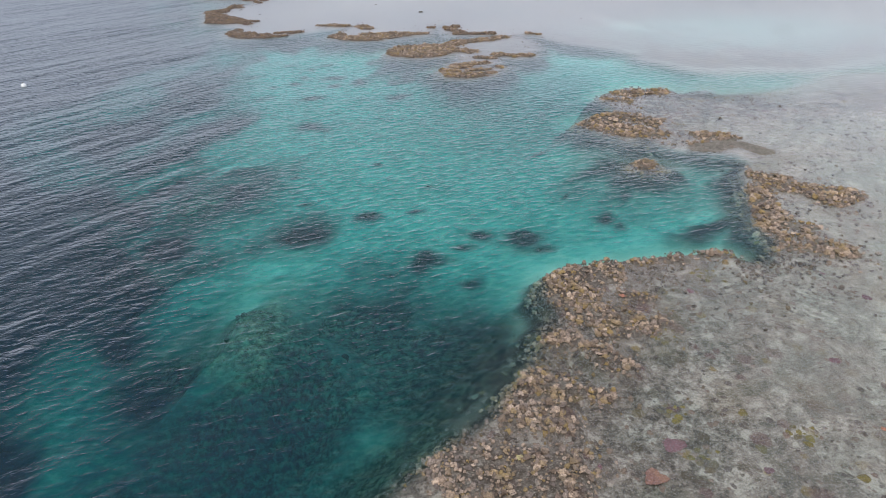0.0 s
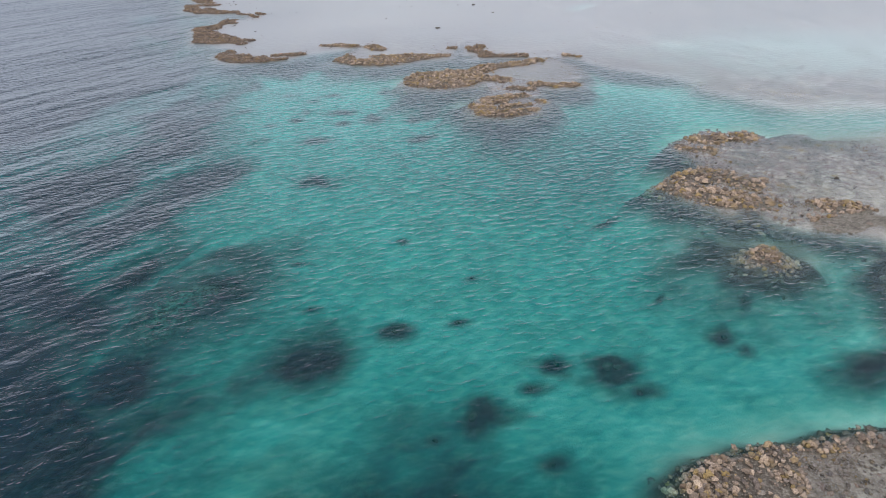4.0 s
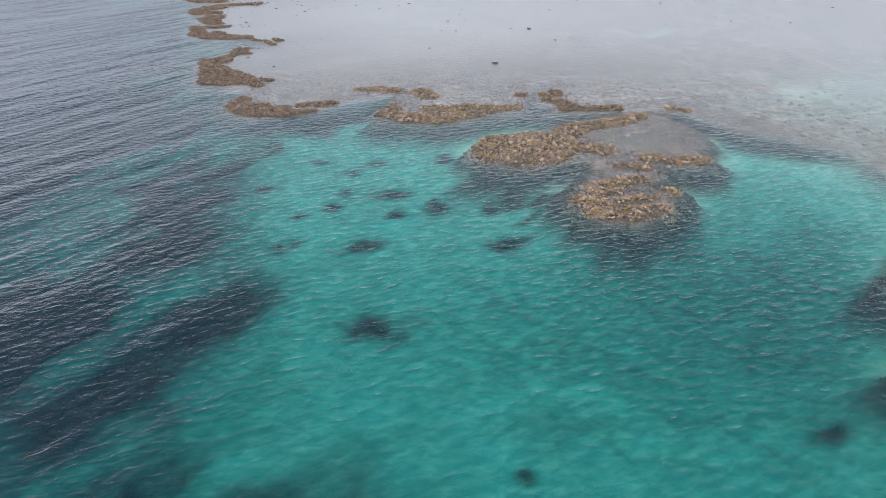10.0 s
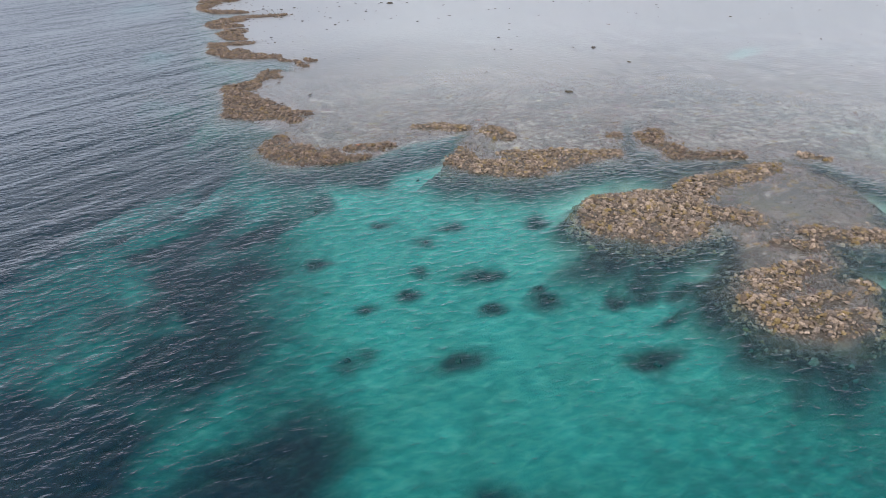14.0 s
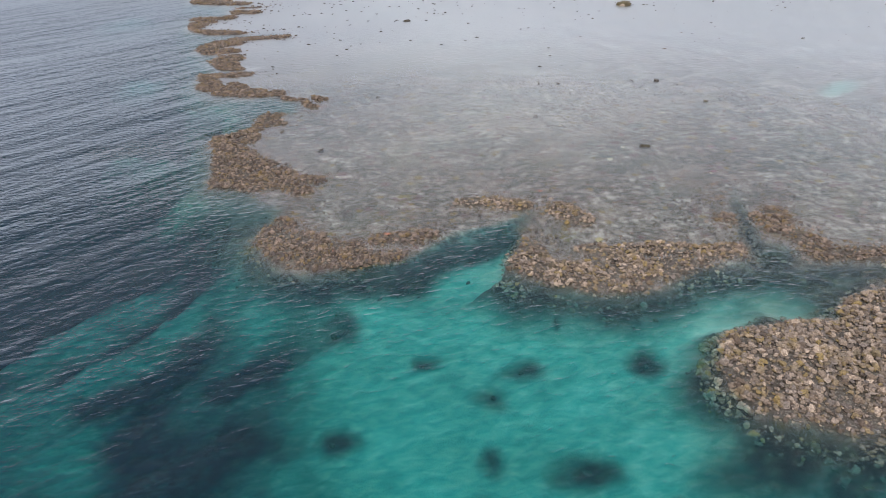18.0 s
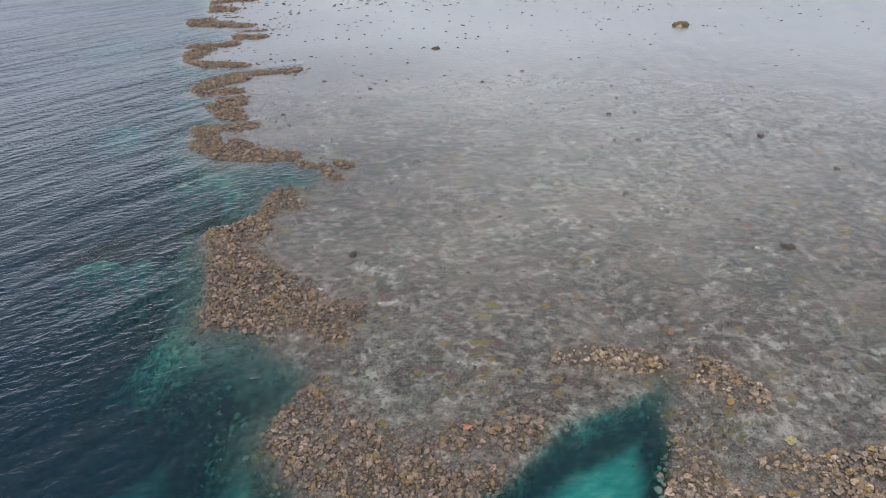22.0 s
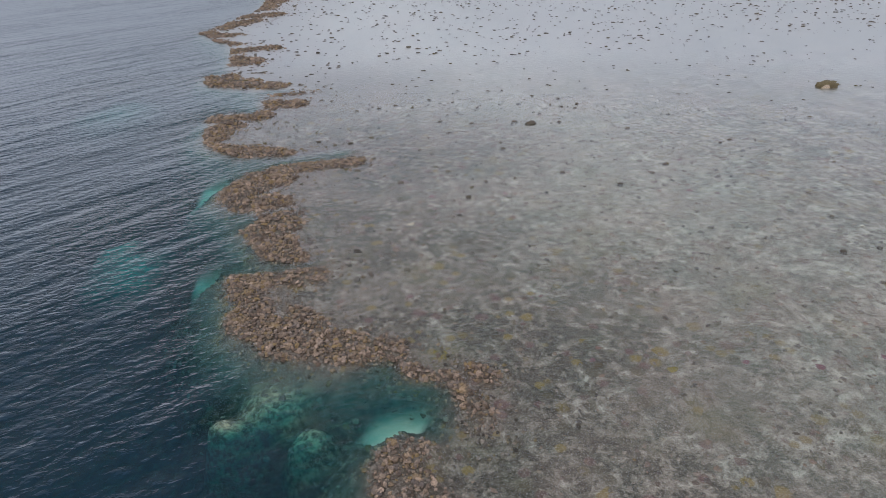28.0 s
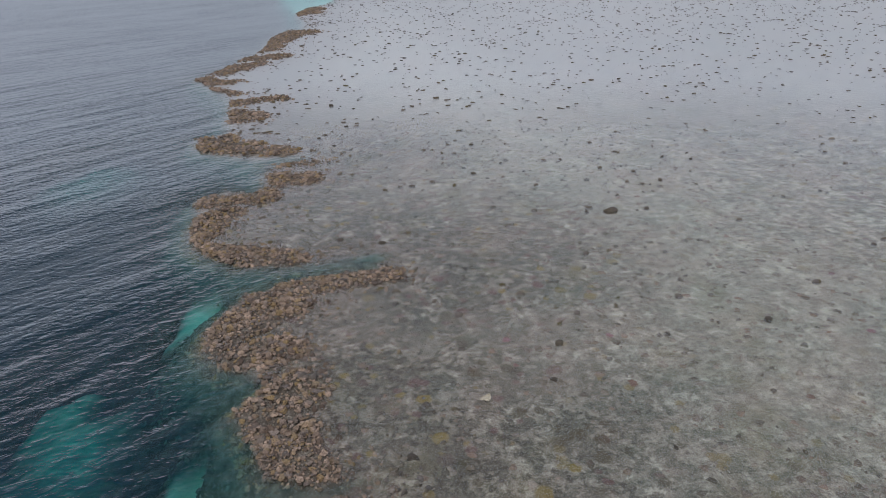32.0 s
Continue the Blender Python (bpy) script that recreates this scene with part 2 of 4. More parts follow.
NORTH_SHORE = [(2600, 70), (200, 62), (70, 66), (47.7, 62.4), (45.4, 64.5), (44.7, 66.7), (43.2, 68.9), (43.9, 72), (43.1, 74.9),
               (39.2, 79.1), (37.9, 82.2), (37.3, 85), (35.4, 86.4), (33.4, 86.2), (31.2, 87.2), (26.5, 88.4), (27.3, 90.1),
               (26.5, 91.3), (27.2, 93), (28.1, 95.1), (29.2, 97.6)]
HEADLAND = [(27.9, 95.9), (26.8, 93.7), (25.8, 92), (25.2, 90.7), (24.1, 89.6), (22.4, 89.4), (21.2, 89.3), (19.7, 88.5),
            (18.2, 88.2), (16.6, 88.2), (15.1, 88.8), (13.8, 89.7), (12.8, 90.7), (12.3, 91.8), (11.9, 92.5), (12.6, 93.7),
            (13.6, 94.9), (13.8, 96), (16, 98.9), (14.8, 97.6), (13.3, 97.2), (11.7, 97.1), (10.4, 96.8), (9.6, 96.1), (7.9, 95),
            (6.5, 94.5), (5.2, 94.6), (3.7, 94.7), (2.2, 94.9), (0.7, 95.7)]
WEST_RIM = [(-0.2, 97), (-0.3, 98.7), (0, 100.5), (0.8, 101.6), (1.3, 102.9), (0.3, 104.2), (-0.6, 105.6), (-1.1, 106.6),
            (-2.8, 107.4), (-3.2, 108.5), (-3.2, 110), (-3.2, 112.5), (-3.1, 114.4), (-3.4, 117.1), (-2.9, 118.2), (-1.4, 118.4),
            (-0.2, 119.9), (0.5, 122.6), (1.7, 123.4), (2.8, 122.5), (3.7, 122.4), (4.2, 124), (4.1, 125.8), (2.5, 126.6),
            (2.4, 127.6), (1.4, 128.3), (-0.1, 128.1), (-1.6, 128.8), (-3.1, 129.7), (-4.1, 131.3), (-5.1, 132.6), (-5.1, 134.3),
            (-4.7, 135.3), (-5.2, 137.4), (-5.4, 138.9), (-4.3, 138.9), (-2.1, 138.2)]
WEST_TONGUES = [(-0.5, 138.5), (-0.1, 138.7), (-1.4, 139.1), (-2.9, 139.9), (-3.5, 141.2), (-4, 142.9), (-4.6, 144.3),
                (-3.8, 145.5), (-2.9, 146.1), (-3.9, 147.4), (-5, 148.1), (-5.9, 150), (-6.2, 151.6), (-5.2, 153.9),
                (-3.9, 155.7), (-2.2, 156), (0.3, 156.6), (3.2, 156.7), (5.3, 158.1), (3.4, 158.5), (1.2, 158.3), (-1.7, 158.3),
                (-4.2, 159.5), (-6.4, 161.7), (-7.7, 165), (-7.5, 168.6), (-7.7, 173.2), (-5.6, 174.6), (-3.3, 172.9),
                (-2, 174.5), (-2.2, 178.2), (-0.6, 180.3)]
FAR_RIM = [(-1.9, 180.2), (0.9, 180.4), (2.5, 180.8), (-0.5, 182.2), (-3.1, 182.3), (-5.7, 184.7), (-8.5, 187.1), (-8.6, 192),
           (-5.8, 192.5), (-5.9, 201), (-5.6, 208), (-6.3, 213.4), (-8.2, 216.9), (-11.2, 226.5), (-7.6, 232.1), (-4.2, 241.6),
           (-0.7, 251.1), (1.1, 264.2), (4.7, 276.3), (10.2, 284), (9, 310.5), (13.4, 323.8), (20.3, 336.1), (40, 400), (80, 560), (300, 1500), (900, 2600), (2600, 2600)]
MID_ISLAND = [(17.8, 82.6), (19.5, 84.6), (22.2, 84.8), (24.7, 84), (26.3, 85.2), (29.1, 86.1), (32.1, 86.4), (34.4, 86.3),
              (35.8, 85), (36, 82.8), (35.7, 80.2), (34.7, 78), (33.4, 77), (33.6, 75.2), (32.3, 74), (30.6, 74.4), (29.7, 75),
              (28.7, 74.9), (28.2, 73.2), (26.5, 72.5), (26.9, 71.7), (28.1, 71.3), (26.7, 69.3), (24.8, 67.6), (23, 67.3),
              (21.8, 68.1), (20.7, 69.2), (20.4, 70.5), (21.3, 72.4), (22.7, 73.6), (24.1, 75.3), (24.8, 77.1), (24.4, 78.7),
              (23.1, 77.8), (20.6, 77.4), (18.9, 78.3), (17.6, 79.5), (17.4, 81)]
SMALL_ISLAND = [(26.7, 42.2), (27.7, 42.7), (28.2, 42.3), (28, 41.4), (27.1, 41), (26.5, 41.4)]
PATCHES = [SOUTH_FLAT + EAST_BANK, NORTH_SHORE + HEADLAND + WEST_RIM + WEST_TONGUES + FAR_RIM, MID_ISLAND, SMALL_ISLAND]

# where exposed coral heads crust the flats: strokes from x, y to x, y, half width
SOUTH_CRUST = [(14.7, 29, 17.4, 29.6, 1), (14, 28.4, 15.7, 27.6, 0.8), (14.9, 26.6, 16.7, 25.6, 0.9),
               (12.5, 25.1, 13.5, 24.8, 0.6), (14.4, 23.9, 14.4, 22.5, 0.5), (10.2, 22.3, 11.6, 21.8, 0.9),
               (10.9, 23.1, 11.1, 22.4, 0.5), (11.7, 21.6, 13.3, 21, 0.5), (9.3, 20.9, 11.1, 20.2, 0.5),
               (6.5, 18.9, 9.8, 17.9, 0.9), (6.5, 18.1, 8.9, 17.4, 0.6), (19.9, 30.2, 22, 29.3, 0.5),
               (23.8, 29.9, 25, 29.6, 0.5), (17.4, 27.4, 18.4, 26.6, 0.4), (15.3, 24.6, 17.9, 24.8, 0.5)]
EAST_CRUST = [(28, 30.2, 30.6, 28, 0.8),
              (33.2, 37.7, 35.2, 33.5, 0.8), (31.5, 35.6, 29.2, 31.7, 0.8), (29.5, 32.1, 30.9, 30.5, 0.6),
              (33.8, 35.8, 36.2, 33.6, 0.8), (27.3, 51.6, 30.8, 47.1, 1.1), (29.5, 53, 33, 50, 1.1),
              (34.5, 58.2, 38.5, 57.5, 0.8), (32.2, 57, 33.8, 55.9, 0.5), (27.1, 41.9, 27.7, 41.6, 1),
              (33, 43.7, 35.2, 43.4, 0.7), (36.2, 43.1, 36.7, 41.6, 0.7), (34.5, 45.9, 36.1, 44.7, 0.6)]
ISLET_CRUST = [(20.8, 69.9, 24.8, 67.9, 0.7), (23, 73.5, 26.3, 73.2, 0.7), (21.2, 71.5, 22.3, 70.6, 0.7), (23.7, 70.7, 25.9, 70.4, 0.5),
               (18.9, 83.3, 23.5, 81.9, 1.5), (18.1, 81.4, 21.9, 79, 1.6), (25.5, 83.8, 33.1, 85.2, 0.9),
               (24.7, 81, 26.8, 78.6, 0.8), (22.5, 79, 24, 78.6, 0.7), (29.3, 76.1, 30.2, 75.3, 0.8),
               (31.6, 75.4, 32.4, 74.5, 0.6), (22.8, 72.3, 24.4, 72.1, 0.6), (22.5, 69.9, 23.3, 69.7, 0.4),
               (23.8, 69.1, 26, 68.9, 0.6), (27.3, 71.2, 27.6, 70.8, 0.5), (26.4, 75.8, 28.5, 75, 0.4)]
NORTH_CRUST = [(28.2, 93.8, 29, 89.9, 0.8), (28.4, 88.8, 32.7, 88, 0.7), (19.7, 92.2, 25, 90.5, 0.5),
               (12.7, 91.4, 21.8, 89.6, 0.8), (37, 86.5, 38.1, 85.4, 0.5), (39.3, 79.6, 39.7, 79.2, 0.5),
               (6.5, 97.3, 9.1, 97.2, 0.5)]
HEADLAND_CRUST = [(0.4, 99.3, 3.9, 96.2, 1.1), (0.3, 97.2, 4.8, 95.4, 0.9), (0.2, 100.9, 1.6, 100.9, 0.5),
                  (4.3, 95.6, 6.8, 95, 0.6), (12.6, 100.7, 15.4, 99.3, 0.6), (13.6, 94.4, 13, 91.7, 0.8),
                  (12.6, 91.6, 15.5, 89.4, 0.6), (17.6, 98.3, 17.9, 96.4, 0.6), (16.9, 92.9, 19, 91.9, 0.5),
                  (18.3, 90.1, 21.7, 90.4, 0.7), (21.5, 90.9, 25, 90.6, 0.7), (26.1, 94.4, 27, 93.8, 0.5),
                  (29.4, 94.1, 28.6, 91.8, 0.9), (27.8, 92, 28.9, 91.1, 0.6), (15.6, 89.5, 17.9, 88.6, 0.5)]
WEST_CRUST = [(-3.8, 116.4, -1.2, 116.8, 0.9), (-3.6, 113.5, -1.8, 109, 0.9), (-2.8, 108.1, -0.9, 106.7, 0.5),
              (-1.2, 118, 2.3, 122.3, 0.7), (-3, 117.6, -0.3, 117.4, 0.6), (-2.9, 115.4, -1.6, 113, 1),
              (-2.3, 111.2, 0.1, 111, 0.9), (-2.8, 108.2, 0.8, 107.1, 0.8), (-0.9, 109.7, 1.4, 108.6, 0.8),
              (1.2, 107.4, 3.8, 107.1, 0.5), (0.9, 121.7, 2.4, 119.8, 0.7), (1.6, 106.9, 2.5, 105.4, 0.6),
              (4.1, 126.1, 5.2, 123.4, 0.6), (5.7, 126.4, 6.3, 125.7, 0.4)]
NOTCH_CRUST = [(-5.1, 138.3, -0.3, 137, 0.6), (-4.5, 136.8, -3.8, 132.8, 0.9), (-4.6, 133.5, -2.4, 131.9, 0.8),
               (-3, 130.4, 2.1, 129, 0.9), (-0.9, 130.9, 1.2, 130.3, 0.5), (-4.3, 143.7, -2.3, 140.7, 1),
               (-3.6, 145.1, -2.1, 145.1, 0.8), (2.9, 127, 4, 125.7, 0.6), (0.9, 122.5, 1, 121, 0.7),
               (-0.8, 132.2, -1.7, 134.1, 0.4)]
TONGUE_CRUST = [(-5.1, 139, -0.2, 137.7, 0.7), (-3.2, 143.9, -3, 141.8, 0.9), (-2.5, 143.2, -1.3, 139.8, 1),
                (-4.2, 144.4, -1.4, 144.7, 0.8), (-5.7, 151.3, -2.6, 153.7, 1), (-5, 148.8, -2.5, 149.1, 0.7),
                (-1.5, 155.4, 4.8, 155.5, 0.5), (-6.5, 162.5, -1.7, 159.5, 0.7), (-7.4, 166, -5.5, 168.8, 0.9),
                (-6.9, 171.9, -2.4, 172, 0.8), (-1.8, 175.6, 1.3, 175.3, 0.9)]
FAR_CRUST = [(-8.2, 188.2, -0.4, 183.7, 1), (-8.3, 190.8, -3, 188.3, 1), (-5.4, 200.8, -3.5, 199.5, 1.2),
             (-5.2, 207.8, 0.1, 208.3, 1), (-10.5, 224.4, -6.5, 221.4, 1.2), (-8.6, 217, -5.6, 213.5, 1),
             (-7.5, 231.1, -2.4, 235.6, 1.5), (-4.2, 241, 1.5, 242.1, 1.5), (-0.5, 251, 4.9, 269.4, 2),
             (2.5, 266.1, 8.6, 272.2, 2), (9.3, 308.9, 13.3, 322.2, 3), (-1.6, 180.8, 1.4, 180.4, 0.8)]
CRUSTS = SOUTH_CRUST + EAST_CRUST + ISLET_CRUST + NORTH_CRUST + HEADLAND_CRUST + WEST_CRUST + NOTCH_CRUST + TONGUE_CRUST + FAR_CRUST

# sand lying between the dark ridges west of the lagoon: x, y, half length, half width, turn, depth
WEST_SAND = [(-3.4, 37.7, 4.8, 1.9, 72, 2.9), (-8, 27.9, 4, 1.3, 62, 4.2), (0.6, 47.1, 0.9, 0.7, 40, 2.6),
             (-7.2, 60.9, 3.5, 1.6, 45, 4.2), (-3.6, 73.7, 4, 1.8, 45, 3.2), (-9.1, 68.5, 3.4, 1.8, 45, 4.2),
             (-10.5, 81.8, 2.6, 1.3, 50, 4.4), (-9.7, 98.6, 4, 2, 40, 4.2), (-9.5, 89.3, 3, 1.2, 35, 4),
             (-5.3, 97, 2.6, 1.1, 25, 3.4), (-9.2, 94.1, 4, 1.3, 20, 4)]
NORTH_SAND = [(-12.4, 148, 3.6, 2.2, 75, 3.1), (-13.7, 151.5, 2.2, 1.4, 60, 3.4), (-7, 143, 1.2, 0.7, 60, 4),
              (-7.4, 157.2, 2, 1.2, 60, 3.4), (11.4, 95.2, 2.6, 1.5, 50, 1.9), (13.3, 97.1, 1.4, 0.7, 60, 1.5), (-19.7, 190.3, 6, 4, 60, 3), (1.7, 125, 1.5, 0.9, 10, 2.1),
              (12.1, 94.3, 2, 0.9, 42, 2.1), (9, 93.6, 3.2, 1.3, 10, 2.3)]
# coral shoals that rise near the surface
SHOALS = [(1.3, 27.6, 7.6, 6, 60, 1.25), (-9.1, 116.5, 2.3, 2.2, 20, 0.5), (-5.1, 126.2, 1.3, 1.1, 0, 0.3),
          (-1.9, 125, 1.1, 1.0, 0, 0.8), (-3.3, 127.5, 1.5, 1.2, 0, 0.9), (-5.3, 107.2, 1.8, 1.7, 0, 0.9), (-2.8, 49.8, 2.6, 1.5, 58, 1.5)]
# dark coral gardens lying deeper
GARDENS = [(27.3, 42.6, 4.2, 4.4, 60, 1.1), (27.2, 34.2, 2.6, 1.5, 0, 1.4), (20.3, 78.4, 5, 1.9, 0, 1.3), (22.6, 67.6, 3.6, 1.2, 0, 1.3),
           (21.4, 73.5, 1.8, 2.4, 0, 1.6), (4.5, 21, 5, 4, 0, 3.2), (7.5, 27.1, 6, 5, 60, 2.7), (8.4, 25.1, 6.5, 4.6, 50, 2.8),
           (27.3, 88.3, 4.2, 2.3, 10, 0.9), (30.5, 88, 4.5, 1.8, 0, 1.1), (35.8, 87.4, 3, 1.8, 0, 1),
           (-5.7, 106.8, 3, 4, 0, 3.2), (-2, 102.5, 2.2, 2.6, 0, 2.4), (6.1, 32.1, 5, 3, 70, 3.2),
           (29.1, 45.5, 3, 2.2, 40, 1.2), (13.6, 27.3, 2.6, 1.6, 55, 2.4), (-3.4, 21.8, 6, 5, 0, 4.6),
           (-5, 31.3, 3.4, 2.2, 60, 4.4)]
# darker hollows and small pools in the northern flat
STREAKS = [(37.6, 114.5, 6.5, 0.9, 62), (42.3, 116.5, 5, 0.7, 70), (34.9, 109.7, 3.5, 1, 60), (15.2, 153.9, 2.6, 0.45, 38),
           (28.3, 99.4, 3, 0.8, 75)]
POOLS = [(53, 115.1, 3, 1, 30)]
RIDGES = [(-1.9, 50.3, 6.6, 3.8, 45, 2.2), (-5.3, 45.8, 4, 2.2, 50, 3.4), (3.4, 43.3, 3, 2, 30, 2.8),
          (-5.5, 57, 4, 1.7, 50, 3.8), (-2.1, 69.3, 4.8, 2.5, 40, 3.2), (-6.9, 64.7, 4.2, 1.9, 45, 4.2),
          (-5.2, 78.8, 5.5, 3.2, 40, 3.4), (-3.8, 86.3, 5, 2.4, 30, 3.8), (-1.1, 91.6, 4, 1.6, 20, 3.4)]

# dark coral stands on the lagoon sand: x, y, half sizes
SOUTH_HEADS = [(16.7, 38.6, 1.2, 1.2), (9.8, 37.3, 1.4, 1), (11.8, 33.8, 0.7, 0.5), (22.9, 38.7, 0.6, 0.7), (17.2, 36.6, 1, 0.6),
               (8, 44.1, 0.8, 0.9), (12.7, 38.2, 0.7, 0.5), (8, 36.8, 0.7, 0.5), (14.5, 39.4, 1, 0.7), (17.1, 38.4, 1.2, 0.8),
               (24.6, 39.8, 0.6, 0.6), (23.2, 37.5, 0.4, 0.4), (27.1, 47.4, 0.7, 0.7), (24.1, 52.2, 1.1, 0.7),
               (11.2, 43.8, 0.5, 0.3), (21.5, 42.2, 0.4, 0.3)]
MIDDLE_HEADS = [(7, 65, 1.5, 1.1), (13.2, 47.8, 0.5, 0.4), (4.2, 47.4, 0.5, 0.4), (4.1, 52.4, 0.6, 0.4), (10.5, 53.5, 0.4, 0.4),
                (18.8, 76.6, 1.2, 1), (20.7, 69.4, 1, 0.7), (2.6, 75.1, 0.8, 0.8), (7.6, 73.6, 1.2, 0.7), (16.4, 70.8, 1.1, 0.9),
                (18.6, 73.4, 0.8, 0.6), (20.2, 75, 0.7, 0.5), (18.4, 75.5, 0.6, 0.4), (16.8, 75.7, 0.7, 0.5),
                (13.6, 76.8, 0.9, 0.8), (10.5, 77.3, 0.6, 0.5)]
NORTH_HEADS = [(16.4, 85.5, 0.7, 0.7), (10.8, 86.8, 0.9, 0.6), (6.6, 88.7, 0.6, 0.4), (9, 85.5, 0.6, 0.6), (2.9, 92.2, 1.1, 1),
               (1.9, 84.8, 0.8, 0.7), (7.8, 82.1, 0.4, 0.7), (11, 80.4, 1.2, 0.6), (6.6, 80, 0.6, 0.5), (13.4, 77.8, 0.5, 0.4),
               (4.2, 79.1, 0.5, 0.4), (10.7, 94.8, 0.7, 0.5), (12.2, 94.9, 0.4, 0.4), (9.2, 94.7, 0.3, 0.2),
               (12.3, 96.3, 0.3, 0.3), (15.6, 88.3, 0.4, 0.4), (13.3, 88.7, 0.3, 0.3), (5.7, 94.4, 0.6, 0.4)]


# ---- noise and distance over arrays of places ----
def lattice(ix, iy, seed):
    h = (ix.astype(np.int64) * 374761393 + iy.astype(np.int64) * 668265263 + seed * 974634777) & 0xFFFFFFFF
    h = ((h ^ (h >> 13)) * 1274126177) & 0xFFFFFFFF
    return ((h ^ (h >> 16)) & 0xFFFF) / 65535.0


def value_noise(x, y, seed=0):
    ix, iy = np.floor(x), np.floor(y)
    fx, fy = x - ix, y - iy
    fx, fy = fx * fx * (3 - 2 * fx), fy * fy * (3 - 2 * fy)
    a, b = lattice(ix, iy, seed), lattice(ix + 1, iy, seed)
    c, d = lattice(ix, iy + 1, seed), lattice(ix + 1, iy + 1, seed)
    return (a + (b - a) * fx) * (1 - fy) + (c + (d - c) * fx) * fy


def fbm(x, y, size, octaves=4, seed=0):
    total, amp, norm = 0, 1.0, 0
    for o in range(octaves):
        total = total + amp * value_noise(x / size + 17.3 * o, y / size - 9.1 * o, seed + o)
        norm, amp, size = norm + amp, amp * 0.5, size * 0.5
    return total / norm * 2 - 1


def step(a, b, v):
    u = np.clip((v - a) / (b - a), 0, 1)
    return u * u * (3 - 2 * u)


def signed_distance(poly, x, y):
    """Distance to a patch's outline; negative inside."""
    best, inside = np.full(x.shape, 1e12), np.zeros(x.shape, bool)
    for (ax, ay), (bx, by) in zip(poly, poly[1:] + poly[:1]):
        ex, ey = bx - ax, by - ay
        u = np.clip(((x - ax) * ex + (y - ay) * ey) / (ex * ex + ey * ey), 0, 1)
        best = np.minimum(best, (x - ax - u * ex) ** 2 + (y - ay - u * ey) ** 2)
        if ay != by:
            inside ^= ((ay > y) != (by > y)) & (x < ax + (y - ay) / (by - ay) * ex)
    return np.where(inside, -1, 1) * np.sqrt(best)


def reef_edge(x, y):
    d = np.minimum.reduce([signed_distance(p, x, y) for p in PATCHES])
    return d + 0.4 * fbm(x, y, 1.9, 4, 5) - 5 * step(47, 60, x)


def blob(x, y, cx, cy, rx, ry, turn):
    """1 at the middle of an uneven oval, 0 outside it."""
    c, s = math.cos(radians(turn)), math.sin(radians(turn))
    u, v = (x - cx) * c + (y - cy) * s, (y - cy) * c - (x - cx) * s
    r = np.sqrt((u / rx) ** 2 + (v / ry) ** 2) + 0.5 * fbm(x, y, 2.2, 4, 31)
    return 1 - step(0.3, 1.4, r)


def rim_cover(x, y):
    """How much of a place is crusted with exposed coral heads."""
    cover = np.zeros(x.shape)
    for ax, ay, bx, by, half in CRUSTS:
        near = (x > min(ax, bx) - 5) & (x < max(ax, bx) + 5) & (y > min(ay, by) - 5) & (y < max(ay, by) + 5)
        if not near.any():
            continue
        px, py, ex, ey = x[near], y[near], bx - ax, by - ay
        u = np.clip(((px - ax) * ex + (py - ay) * ey) / (ex * ex + ey * ey + 1e-9), 0, 1)
        r = np.hypot(px - ax - u * ex, py - ay - u * ey) / (half * (1.35 if ay > 145 else 0.92)) + 0.6 * fbm(px, py, 1.4, 3, 103) + 0.7 * fbm(px, py, 4.2, 2, 117)
        cover[near] = np.maximum(cover[near], np.maximum(step(1.95, 0.75, r), 0.2 * step(3.8, 1.0, r)))
    return cover


